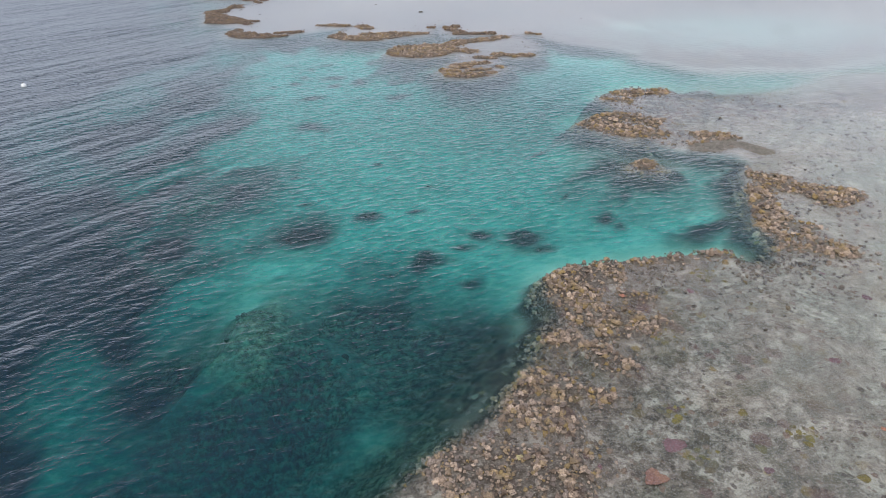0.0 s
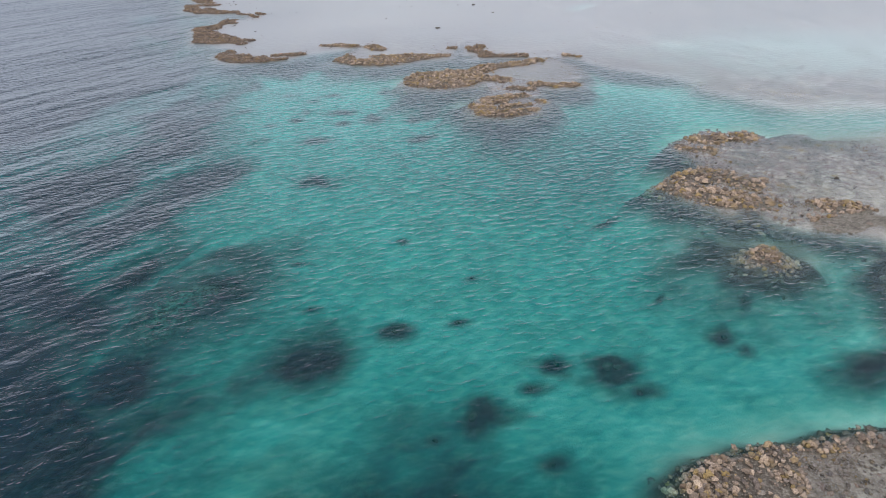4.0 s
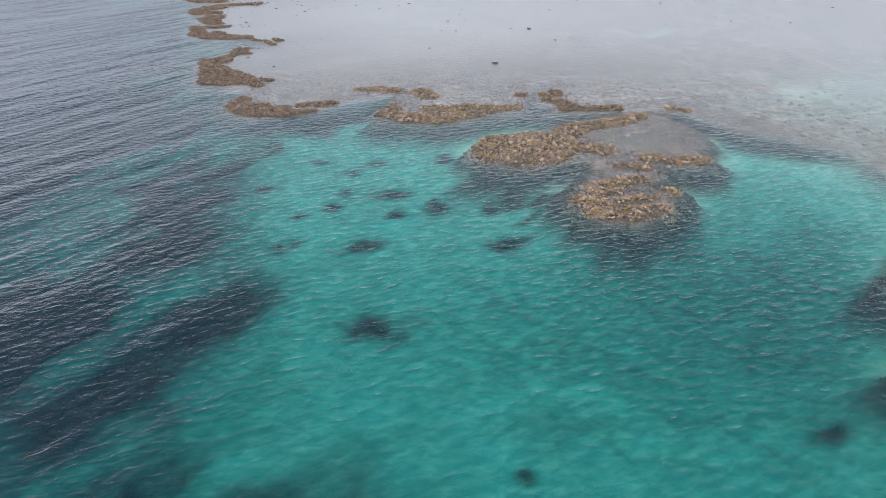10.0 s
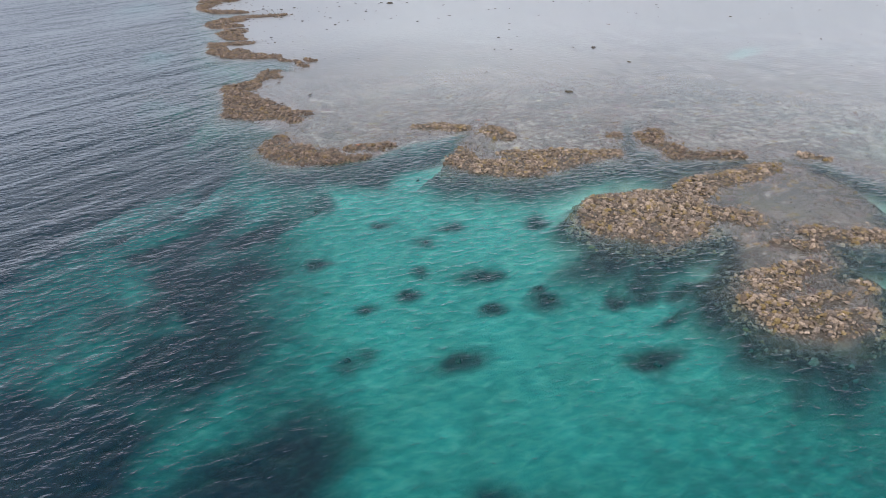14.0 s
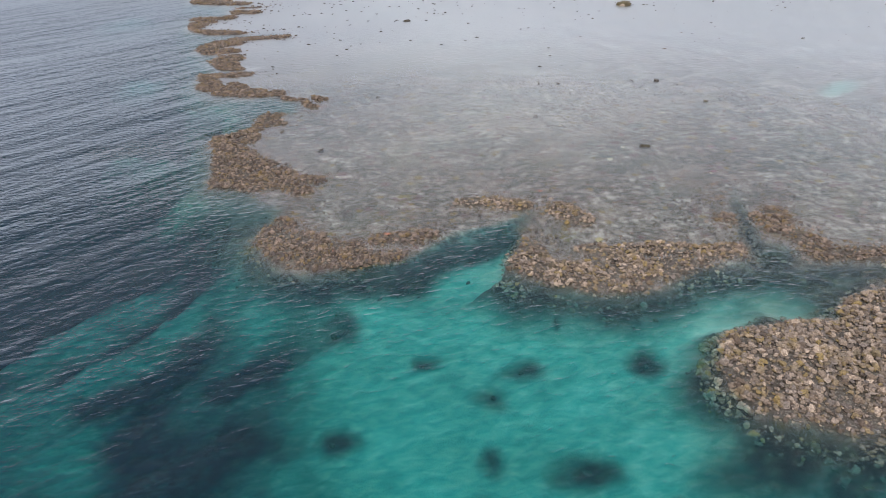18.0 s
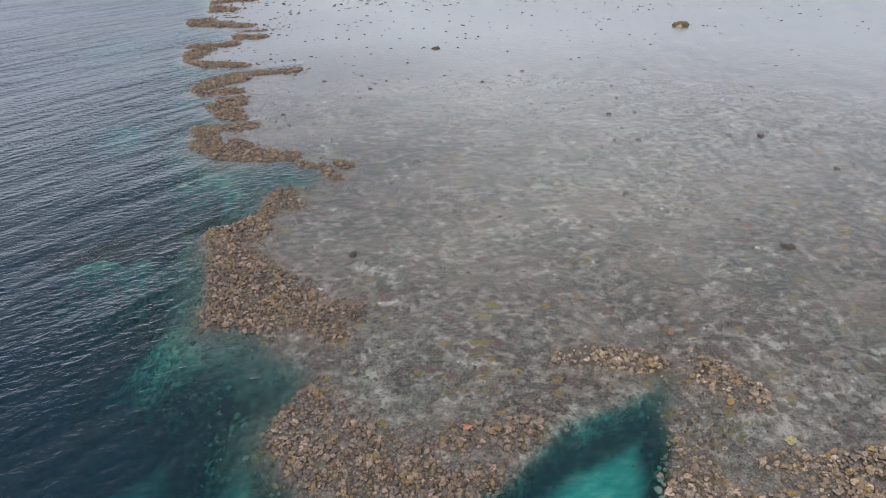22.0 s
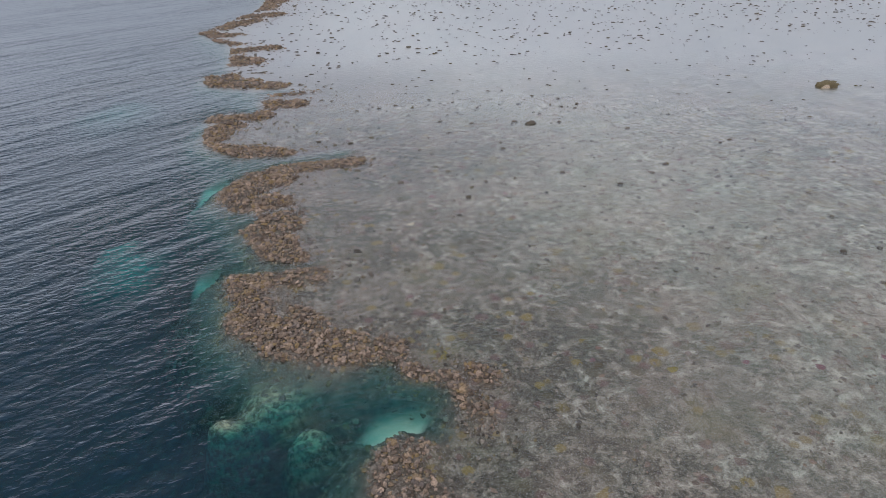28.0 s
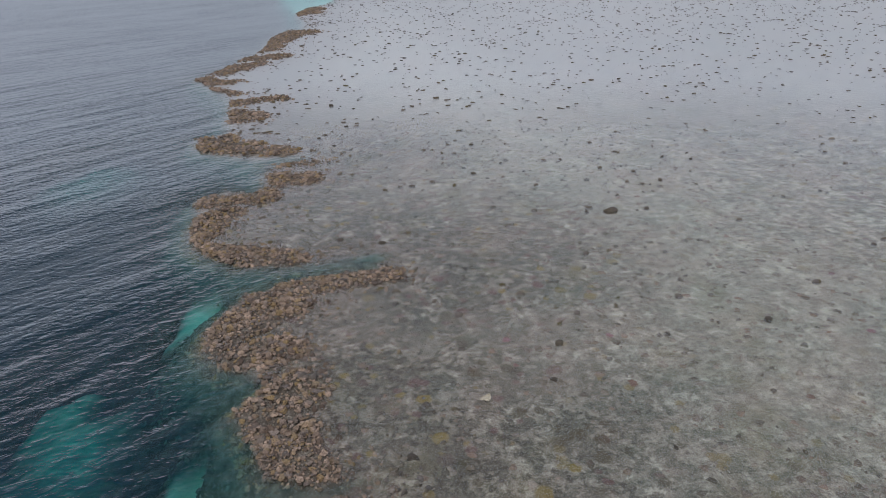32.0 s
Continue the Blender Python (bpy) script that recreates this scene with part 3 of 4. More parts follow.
def terrain(x, y):
    """Height of the ground, and how much of it is flat-top, coral rock and sandy or lightened flat-top."""
    d = reef_edge(x, y)
    cover = rim_cover(x, y)
    ragged = fbm(x, y, 5, 4, 11)
    streak = fbm(x * 0.87 + y * 0.5 + 40, (y * 0.87 - x * 0.5) * 0.33, 5.5, 3, 61)
    beyond = step(95, 99, y)
    west = step(2.5, -4.5, x - 9 * beyond + 3.0 * ragged)
    ridge = west * np.maximum(step(-0.35, 0.12, streak), beyond)
    bed = 2.4 + 0.35 * fbm(x, y, 9, 3, 3) + west * (1.5 + 3.2 * step(0, -28, x) + 0.2 * beyond) + 14 * step(-30, -300, x)
    pinch = step(9, 2, d) * (1 - west)
    bed = bed - 0.25 * pinch
    bed = bed - (1.1 * step(30, 46, x)) * (1 - west)
    clear = step(40, 50, x)
    coral = np.maximum(ridge, (1 - step(0.7, 2.6, d + 1.1 * ragged)) * (1 - 0.6 * clear))
    for sx, sy, rx, ry in SOUTH_HEADS + MIDDLE_HEADS + NORTH_HEADS:
        near = (np.abs(x - sx) < 5) & (np.abs(y - sy) < 5)
        if near.any():
            r = np.hypot((x[near] - sx) / rx, (y[near] - sy) / ry) + 0.9 * fbm(x[near], y[near], 1.3, 3, 77)
            coral[near] = np.maximum(coral[near], 0.95 * (1 - step(0.1, 1.9, r)))
    # eastern lagoon sand greyed: the sky haze over it put into the bed colour
    coral = np.maximum(coral, 0.4 * step(37, 45, x))
    coral = np.maximum(coral, 0.16 * step(15, 30, x) * step(46, 56, y) * step(80, 72, y))
    shoal = np.zeros(x.shape)
    for sx, sy, rx, ry, turn, deep in WEST_SAND + NORTH_SAND:
        b = blob(x, y, sx, sy, rx, ry, turn)
        coral = coral * (1 - 0.85 * b)
        bed = bed + (deep - bed) * blob(x, y, sx, sy, 1.5 * rx, 1.5 * ry, turn)
    for sx, sy, rx, ry, turn, deep in SHOALS:
        b = blob(x, y, sx, sy, rx * 1.15, ry * 1.15, turn)
        coral, bed, shoal = np.maximum(coral, b), bed + (np.minimum(deep, bed) - bed) * b, np.maximum(shoal, b * (0.6 if rx > 4 else 0.85))
    for sx, sy, rx, ry, turn, deep in GARDENS + RIDGES:
        b = blob(x, y, sx, sy, rx * 1.2, ry * 1.2, turn)
        coral, bed = np.maximum(coral, b), bed + (deep - bed) * b
    coral = np.maximum(coral, (1 - step(0.3, 1.6, d)) * (1 - 0.75 * step(36, 47, x)))
    for sx, sy, rx, ry, turn, deep in NORTH_SAND:
        coral = coral * (1 - 0.8 * blob(x, y, sx, sy, rx, ry, turn) * step(3.5, 1.5, d) * step(0.2, 1.3, d))
    bed = bed + 1.5 * blob(x, y, 24, 59, 13, 8, -20)
    shelf = beyond * step(6, -2, x - 0.5 * step(96, 104, y) * 4)
    fall = step(-0.3, 3.2 + 1.6 * step(32, 24, y) + 2.8 * shelf, d + 0.7 * ragged)
    low = -(0.32 + (bed - 0.32) * fall)
    top = -0.16 + 0.07 * fbm(x, y, 0.9, 3, 21) + 0.05 * ragged + 0.2 * cover
    for sx, sy, rx, ry, turn, deep in NORTH_SAND:
        b = blob(x, y, sx, sy, 1.2 * rx, 1.2 * ry, turn)
        low = low + (np.minimum(low, -deep) - low) * b * step(3.5, 1.5, d)
    soft = 0.35 + 5.5 * step(36, 47, x) * step(88, 78, y)
    flat = 1 - step(-1, 1, d / soft)
    z = top * flat + low * (1 - flat)
    z = z + coral * (1 - flat) * 0.28 * fbm(x, y, 1.3, 3, 8)
    z = np.minimum(z, np.where(flat > 0.5, -0.02 + 0.06 * cover, -0.2))
    # sand patches; the inland terms add a paleness standing in for reflected sky
    sandy = 0.5 * blob(x, y, 64, 80, 20, 13, -15) + 0.5 * blob(x, y, 52.5, 88, 4, 2, 0) + 0.3 * step(3, 20, -d + 2 * ragged) + 0.12 * step(125, 150, y) * step(10, 26, -d) + 0.5 * step(14, 32, x) * step(52, 42, y)
    sandy = sandy * (1 - 0.75 * step(20, 46, x) * step(84, 100, y))
    rim_zone = cover
    for sx, sy, rx, ry, turn in STREAKS:
        rim_zone = np.maximum(rim_zone, 0.55 * blob(x, y, sx, sy, rx, ry, turn))
    z = z - 0.22 * blob(x, y, 64, 80, 20, 13, -15) * flat
    for sx, sy, rx, ry, turn in POOLS:
        b = blob(x, y, sx, sy, rx, ry, turn)
        flat, coral, z = flat * (1 - b), np.maximum(coral, 0.5 * b), z * (1 - b) - 0.6 * b
    return z, flat, coral, np.clip(sandy, 0, 1), d, rim_zone, shoal


def spread(dense_from, dense_to, pitch, low, high, growth):
    """Grid lines: even in the near stretch, then wider and wider out to the horizon."""
    mid = list(np.arange(dense_from, dense_to, pitch))
    p, v, up = pitch, mid[-1], []
    while v < high:
        p *= growth
        v += p
        up.append(v)
    p, v, down = pitch, mid[0], []
    while v > low:
        p *= growth
        v -= p
        down.append(v)
    return np.array(down[::-1] + mid + up)


def sheet(name, xs, ys, z, attrs, material):
    """A grid of quads with a float value per point for each name in attrs."""
    nx, ny = len(xs), len(ys)
    gx, gy = np.meshgrid(xs, ys)
    co = np.stack([gx, gy, z], -1).reshape(-1, 3).astype(np.float32)
    k = (np.arange(ny - 1)[:, None] * nx + np.arange(nx - 1)[None]).ravel()
    quads = np.stack([k, k + 1, k + 1 + nx, k + nx], 1).astype(np.int32)
    me = bpy.data.meshes.new(name)
    me.vertices.add(len(co))
    me.vertices.foreach_set("co", co.ravel())
    me.loops.add(quads.size)
    me.loops.foreach_set("vertex_index", quads.ravel())
    me.polygons.add(len(quads))
    me.polygons.foreach_set("loop_start", np.arange(0, quads.size, 4, dtype=np.int32))
    me.polygons.foreach_set("use_smooth", np.ones(len(quads), bool))
    for key, values in attrs.items():
        me.attributes.new(key, "FLOAT", "POINT").data.foreach_set("value", np.asarray(values, np.float32).ravel())
    me.update(calc_edges=True)
    me.materials.append(material)
    return new(name, me)


XS, YS = spread(-13, 46, 0.25, -4200, 4200, 1.075), spread(8, 172, 0.25, -900, 4200, 1.045)
GX, GY = np.meshgrid(XS, YS)
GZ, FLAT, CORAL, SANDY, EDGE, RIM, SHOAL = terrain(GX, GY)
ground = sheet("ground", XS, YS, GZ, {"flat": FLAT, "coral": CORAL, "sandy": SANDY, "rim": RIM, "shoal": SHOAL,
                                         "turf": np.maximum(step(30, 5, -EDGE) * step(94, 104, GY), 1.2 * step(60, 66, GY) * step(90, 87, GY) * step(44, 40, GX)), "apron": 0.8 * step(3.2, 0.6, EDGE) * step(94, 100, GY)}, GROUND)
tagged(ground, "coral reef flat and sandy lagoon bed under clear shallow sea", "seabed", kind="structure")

WX, WY = XS[::2], YS[::2]
SX, SY, EDGE_W = GX[::2, ::2], GY[::2, ::2], EDGE[::2, ::2]
CHOP = np.clip(step(3.0, -5.0, SX + 1.5 * fbm(SX, SY, 8, 3, 41)) * 0.85 + 0.15, 0, 1) * np.clip(step(-2.5, 1.5, EDGE_W), 0.02, 1)
SWELL = 0.035 * CHOP * fbm(SX * 0.89 + SY * 0.45, (SY * 0.89 - SX * 0.45) * 2.6, 3.4, 2, 51)
LIVELY = np.clip(step(-1.5, 2.0, EDGE_W), 0.08, 1)
DEPTH = np.clip(-GZ[::2, ::2] - 0.12, 0.0, 30)
water = sheet("water", WX, WY, SWELL, {"depth": DEPTH, "chop": CHOP, "ripple": LIVELY}, WATER)
tagged(water, "rippled clear sea water, turquoise over sand and dark over coral", "sea", kind="structure")


# ---- mesh kinds ----
def ground_at(x, y):
    z = terrain(np.array([float(x)]), np.array([float(y)]))[0]
    return float(z[0])


def dome(seed, segs=9, rings=3, lobes=0.25, squash=0.55, skirt=0.25):
    """A low lumpy head about 1 m across, as vertices and faces."""
    rng = random.Random(seed)
    verts, faces = [], []
    phase = [rng.uniform(0, 6.28) for _ in range(3)]
    for r in range(rings):
        a = r / rings * math.pi / 2
        for s in range(segs):
            t = s / segs * 2 * math.pi
            wob = 1 + lobes * (0.5 * math.sin(2 * t + phase[0]) + 0.5 * math.sin(3 * t + phase[1])) + rng.uniform(-lobes, lobes) * 0.5
            rad = 0.5 * math.cos(a) ** 0.7 * wob
            verts.append((rad * math.cos(t), rad * math.sin(t), squash * math.sin(a) * rng.uniform(0.85, 1.15) - (skirt if r == 0 else 0)))
    verts.append((rng.uniform(-0.1, 0.1), rng.uniform(-0.1, 0.1), squash * rng.uniform(0.8, 1.0)))
    for r in range(rings - 1):
        for s in range(segs):
            a, b = r * segs + s, r * segs + (s + 1) % segs
            faces.append((a, b, b + segs, a + segs))
    for s in range(segs):
        faces.append(((rings - 1) * segs + s, (rings - 1) * segs + (s + 1) % segs, len(verts) - 1))
    return verts, faces


def plate(seed, segs=10):
    """A shallow tabular coral about 1 m across on a short stalk."""
    rng = random.Random(seed)
    verts, faces = [], []
    lobe, turn = rng.choice((2, 3, 3, 4)), rng.uniform(0, 6.28)
    edge = [1 + rng.uniform(-0.2, 0.2) + 0.2 * math.sin(lobe * 6.283 * s / segs + turn) for s in range(segs)]
    for rad, z in ((0.16, -0.3), (0.34, 0.04), (0.5, 0.16), (0.49, 0.21), (0.25, 0.15)):
        for s in range(segs):
            t = s / segs * 2 * math.pi
            verts.append((rad * edge[s] * math.cos(t), rad * edge[s] * math.sin(t), z + rng.uniform(-0.07, 0.07)))
    for r in range(4):
        for s in range(segs):
            a, b = r * segs + s, r * segs + (s + 1) % segs
            faces.append((a, b, b + segs, a + segs))
    faces.append(tuple(range(4 * segs, 5 * segs)))
    return verts, faces


def mesh_of(name, shape, material, smooth=False):
    me = bpy.data.meshes.new(name)
    me.from_pydata(shape[0], [], shape[1])
    if smooth:
        me.polygons.foreach_set("use_smooth", np.ones(len(me.polygons), bool))
    me.materials.append(material)
    return me


def joined(name, shapes, places, material, smooth=False):
    """Many shapes in one mesh; places: rows of x, y, z, turn, sx, sy, sz, shape index."""
    groups, vs, fl, fs, base = {}, [], [], [], 0
    for row in places:
        groups.setdefault(int(row[7]), []).append(row)
    for idx, rows in groups.items():
        v, f = np.array(shapes[idx][0]), shapes[idx][1]
        rows = np.array(rows)
        c, s = np.cos(rows[:, 3])[:, None], np.sin(rows[:, 3])[:, None]
        px, py, pz = v[:, 0] * rows[:, 4:5], v[:, 1] * rows[:, 5:6], v[:, 2] * rows[:, 6:7]
        co = np.stack([px * c - py * s + rows[:, 0:1], px * s + py * c + rows[:, 1:2], pz + rows[:, 2:3]], -1)
        vs.append(co.reshape(-1, 3))
        flat_f = np.array([i for face in f for i in face])
        sizes = np.array([len(face) for face in f])
        offs = base + np.arange(len(rows)) * len(v)
        fl.append((flat_f[None] + offs[:, None]).ravel())
        fs.append(np.tile(sizes, len(rows)))
        base += len(rows) * len(v)
    co, loops, sizes = np.concatenate(vs), np.concatenate(fl), np.concatenate(fs)
    me = bpy.data.meshes.new(name)
    me.vertices.add(len(co))
    me.vertices.foreach_set("co", co.astype(np.float32).ravel())
    me.loops.add(len(loops))
    me.loops.foreach_set("vertex_index", loops.astype(np.int32))
    me.polygons.add(len(sizes))
    me.polygons.foreach_set("loop_start", np.concatenate([[0], np.cumsum(sizes)[:-1]]).astype(np.int32))
    if smooth:
        me.polygons.foreach_set("use_smooth", np.ones(len(sizes), bool))
    me.update(calc_edges=True)
    me.materials.append(material)
    return me


def knobby(seed, segs=10, rings=3):
    """One crusted head about 1 m across with a jagged, knobbed crown."""
    rng = random.Random(seed)
    verts, faces = dome(seed, segs, rings, 0.3, 0.5, 0.3)
    out = []
    for n, (x, y, z) in enumerate(verts):
        k = 1 + rng.uniform(-0.28, 0.28)
        out.append((x * k, y * k, z + (rng.uniform(-0.14, 0.2) if n >= segs else 0)))
    return out, faces


def saucer(seed, segs=6):
    """A small tilted cup coral about 1 m across."""
    rng = random.Random(seed)
    tx, ty = rng.uniform(-0.35, 0.35), rng.uniform(-0.35, 0.35)
    lobe, turn = rng.choice((2, 3, 3)), rng.uniform(0, 6.28)
    edge = [1 + rng.uniform(-0.25, 0.25) + 0.22 * math.sin(lobe * 6.283 * s / segs + turn) for s in range(segs)]
    verts = []
    for rad, z in ((0.28, -0.35), (0.5, 0.2), (0.26, 0.12)):
        for s in range(segs):
            t = s / segs * 2 * math.pi
            x, y = rad * edge[s] * math.cos(t), rad * edge[s] * math.sin(t)
            verts.append((x, y, z + tx * x + ty * y + rng.uniform(-0.1, 0.1)))
    faces = [(r * segs + s, r * segs + (s + 1) % segs, (r + 1) * segs + (s + 1) % segs, (r + 1) * segs + s) for r in range(2) for s in range(segs)]
    return verts, faces + [tuple(range(2 * segs, 3 * segs))]


HEADS = [knobby(s, 9 + s % 3) for s in range(7)] + [plate(s + 20, 11) for s in range(5)]
KNOBS = [saucer(s + 140, 7) for s in range(5)] + [knobby(s + 150, 6, 2) for s in range(2)]
CUPS = [saucer(s + 160, 8) for s in range(5)] + [knobby(s + 170, 7, 2) for s in range(5)]
CLUMPS = [knobby(s + 60, 6, 2) for s in range(5)]
BOULDERS = [dome(s + 95, 6, 2, 0.4, 0.55, 0.3) for s in range(4)]
ROCKS = [dome(s + 90, 8, 3, 0.45, 0.5, 0.3) for s in range(5)]


# ---- coral rims, patch by patch ----
def scatter(x0, x1, y0, y1, pitch, seed):
    rng = np.random.default_rng(seed)
    x, y = np.meshgrid(np.arange(x0, x1, pitch), np.arange(y0, y1, pitch))
    x = (x + rng.uniform(-0.5, 0.5, x.shape) * pitch).ravel()
    y = (y + rng.uniform(-0.5, 0.5, y.shape) * pitch).ravel()
    return x, y, rng


def rim(name, label, box, seed, material, rubble, most=290, size=(0.11, 0.3), pitch=0.16, fill=0.32):
    """The exposed coral along one stretch of reef: single heads under one thing, the small rest in one mesh."""
    x, y, rng = scatter(*box, pitch, seed)
    z, flat, coral, sandy, d, cover, _ = terrain(x, y)
    patchy = step(-0.2, 0.22, fbm(x, y, 1.0, 3, 109))
    keep = rng.random(len(x)) < np.clip(1.15 * cover * (fill + (1 - fill) * patchy), 0, 1) * (d < 0.9)
    x, y, z, cover, d = x[keep], y[keep], z[keep], cover[keep], d[keep]
    n = len(x)
    s = size[0] + (size[1] - size[0]) * rng.random(n) ** 1.7
    lift = np.where(d < 0.15, np.maximum(z, -0.14), z) + 0.1 * rng.random(n) * cover + 0.12 * np.maximum(0, fbm(x, y, 1.6, 2, 88))
    rows = np.stack([x, y, lift, rng.uniform(0, 6.28, n), s, s * rng.uniform(0.7, 1.05, n),
                     s * rng.uniform(0.45, 0.95, n), rng.integers(0, len(HEADS), n)], 1)
    rows = rows[np.argsort(-s * (0.6 + cover))]
    base = Vector((float(x.mean()), float(y.mean()), -0.2))
    thing = tagged(new(name), label, "coral reef", "stretches of exposed reef rim")
    thing.location = base
    meshes = [mesh_of("coral_head", sh, material) for sh in HEADS]
    for r in rows[:most]:
        ob = new("coral_head", meshes[int(r[7])])
        ob.parent = thing
        ob.location = Vector(r[:3]) - base
        ob.rotation_euler = (rng.uniform(-0.3, 0.3), rng.uniform(-0.3, 0.3), r[3])
        ob.scale = r[4:7]
    # small rubble between the heads, thinning out over the flat
    px, py, rng = scatter(*box, 0.8 * pitch, seed + 500)
    pz, _, _, _, pd, pc, _ = terrain(px, py)
    keep = (rng.random(len(px)) < np.maximum(0.35 * pc, 0.02 * (pd < -0.2) * (pd > -7) + 0.42 * step(-4.2, -0.8, pd) * step(-0.3, 0.15, fbm(px, py, 2.2, 2, 131)))) & (pd < 0.7) & (px < 46)
    px, py, pz, pc, pd = px[keep], py[keep], pz[keep], pc[keep], pd[keep]
    m = len(px)
    ps = (0.07 + 0.17 * rng.random(m) ** 2) * pitch / 0.175
    small = np.stack([px, py, np.where(pd < 0.15, np.maximum(pz, -0.12) + 0.06, pz + 0.02), rng.uniform(0, 6.28, m), ps, ps * rng.uniform(0.7, 1.1, m), ps * rng.uniform(0.5, 1.0, m), rng.integers(0, len(KNOBS), m)], 1)
    rest = rows[most:]
    for piece, shapes, part_rows in (("coral_crust", CUPS, rest), ("coral_rubble", KNOBS, small[pc > 0.3]), ("coral_turf", KNOBS, small[pc <= 0.3])):
        if len(part_rows):
            part_rows = part_rows.copy()
            part_rows[:, :3] -= np.array(base)
            part_rows[:, 7] %= len(shapes)
            ob = new(piece, joined(piece, shapes, part_rows, DRAB if piece == "coral_turf" else rubble))
            ob.parent = thing
            tagged(ob, kind="stuff")
    return thing


T, P = (TAN, TAN_RUBBLE), (PALE, PALE_RUBBLE)
rim("reef_rim", "tan coral rim of the southern reef flat above dark slope", (2, 22, 12, 33), 1, *P, fill=0.12)
rim("reef_rim", "tan coral ledge beside the small sand pool", (22, 44, 24, 40), 2, *P, 290, (0.16, 0.4), 0.2, fill=0.12)
rim("reef_rim", "tan coral bank awash at the lagoon's east side", (22, 48, 44.5, 63), 3, *P, 290, (0.16, 0.4), 0.2, fill=0.12)
rim("coral_islet", "small ochre coral islet on a dark submerged mound", (25, 31, 40, 44.5), 4, *P, 120, fill=0.7)
rim("coral_islet", "pale crusted coral islet of packed rounded heads", (15, 27, 76, 88), 5, *P, 290, (0.15, 0.36), 0.17)
rim("coral_islet", "brown coral bank joined to the pale islet", (27, 39, 74, 87.5), 6, *P, fill=0.12)
rim("coral_islet", "low brown coral lobe surrounded by dark halo", (20, 34, 64, 74), 7, *P, fill=0.12)
rim("reef_rim", "brown coral edge beside the narrow creek", (24.5, 50, 88, 99), 8, *T, fill=0.12)
rim("reef_rim", "tan coral promontory facing the turquoise lagoon", (11, 24.5, 87.5, 101), 9, *P, 295, fill=0.12)
rim("reef_rim", "tan coral headland at the lagoon's mouth", (-3, 11, 93, 105), 10, *T, 295, fill=0.12)
rim("reef_rim", "broad brown coral rim beside deep water", (-7, 10, 105, 124.5), 11, *T, 295)
rim("reef_rim", "brown coral rim beyond the turquoise notch", (-9, 12, 124.5, 142), 12, *T, 295)
rim("reef_rim", "brown coral rim with a long narrow gully", (-11, 12, 142, 178), 13, *T, 290, (0.16, 0.4), 0.2)
rim("reef_rim", "distant brown coral rim along the open sea", (-18, 30, 178, 360), 14, *T, 250, (0.22, 0.55), 0.34)


# ---- low growth over the flats ----
def clumps(name, label, box, seed, pitch=0.36):
    x, y, rng = scatter(*box, pitch, seed)
    z, flat, coral, sandy, d, _, _ = terrain(x, y)
    thick = fbm(x, y, 3.2, 3, seed + 70) * 0.5 + 0.5
    keep = (d < -0.2) & (rng.random(len(x)) < 0.25 + 0.75 * step(0.3, 0.7, thick))
    x, y, z = x[keep], y[keep], z[keep]
    n = len(x)
    s = 0.09 + 0.26 * rng.random(n) ** 2.4 * (pitch / 0.36)
    rows = np.stack([x, y, z - 0.02, rng.uniform(0, 6.28, n), s, s * rng.uniform(0.7, 1.1, n), s * rng.uniform(0.3, 0.65, n), rng.integers(0, 5, n)], 1)
    ob = new(name, joined(name, CLUMPS, rows, CLUMP))
    return tagged(ob, label, "coral", kind="stuff")


clumps("coral_clumps", "grey-brown knobbly coral clumps under shallow water", (-2, 40, 6, 31), 101)
clumps("coral_clumps", "grey-brown coral clumps beside the lagoon's east bank", (26, 50, 31, 62), 105, 0.42)
clumps("coral_clumps", "grey-brown knobbly coral clumps on the northern reef flat", (-6, 34, 88, 134), 102)
clumps("coral_clumps", "sparse coral clumps on the wide northern reef flat", (34, 60, 62, 150), 106, 0.7)
clumps("coral_clumps", "sparse coral clumps on the far reef flat", (-8, 34, 134, 192), 103, 0.52)
clumps("coral_clumps", "coral clumps on the lagoon's middle bank", (20, 40, 66, 89), 104, 0.32)


def slope_corals(name, label, box, seed, pitch=0.3):
    x, y, rng = scatter(*box, pitch, seed)
    z, flat, coral, sandy, d, _, shoal = terrain(x, y)
    chance = (step(0.0, 0.3, d) * (1 - step(0.7 + 2.2 * (y > 96), 2.0 + 2.6 * (y > 96), d)) + 0.6 * step(0.4, 0.6, shoal) * (y < 60)) * step(0.5, 0.97, coral)
    keep = rng.random(len(x)) < chance * (0.4 + 0.6 * step(-0.3, 0.2, fbm(x, y, 2.0, 2, seed)))
    x, y, z = x[keep], y[keep], z[keep]
    n = len(x)
    s = 0.12 + 0.28 * rng.random(n) ** 2
    rows = np.stack([x, y, z - 0.03, rng.uniform(0, 6.28, n), s, s * rng.uniform(0.7, 1.1, n), s * rng.uniform(0.4, 0.8, n), rng.integers(0, 7, n)], 1)
    ob = new(name, joined(name, KNOBS, rows, SLOPE))
    return tagged(ob, label, "coral", kind="stuff")


slope_corals("slope_corals", "drab corals below the waterline of the southern reef", (-10, 42, 10, 64), 111)
slope_corals("slope_corals", "drab corals below the waterline round the lagoon islet", (14, 42, 64, 91), 112)
slope_corals("slope_corals", "drab corals on the submerged slope of the western rim", (-15, 28, 88, 168), 113)


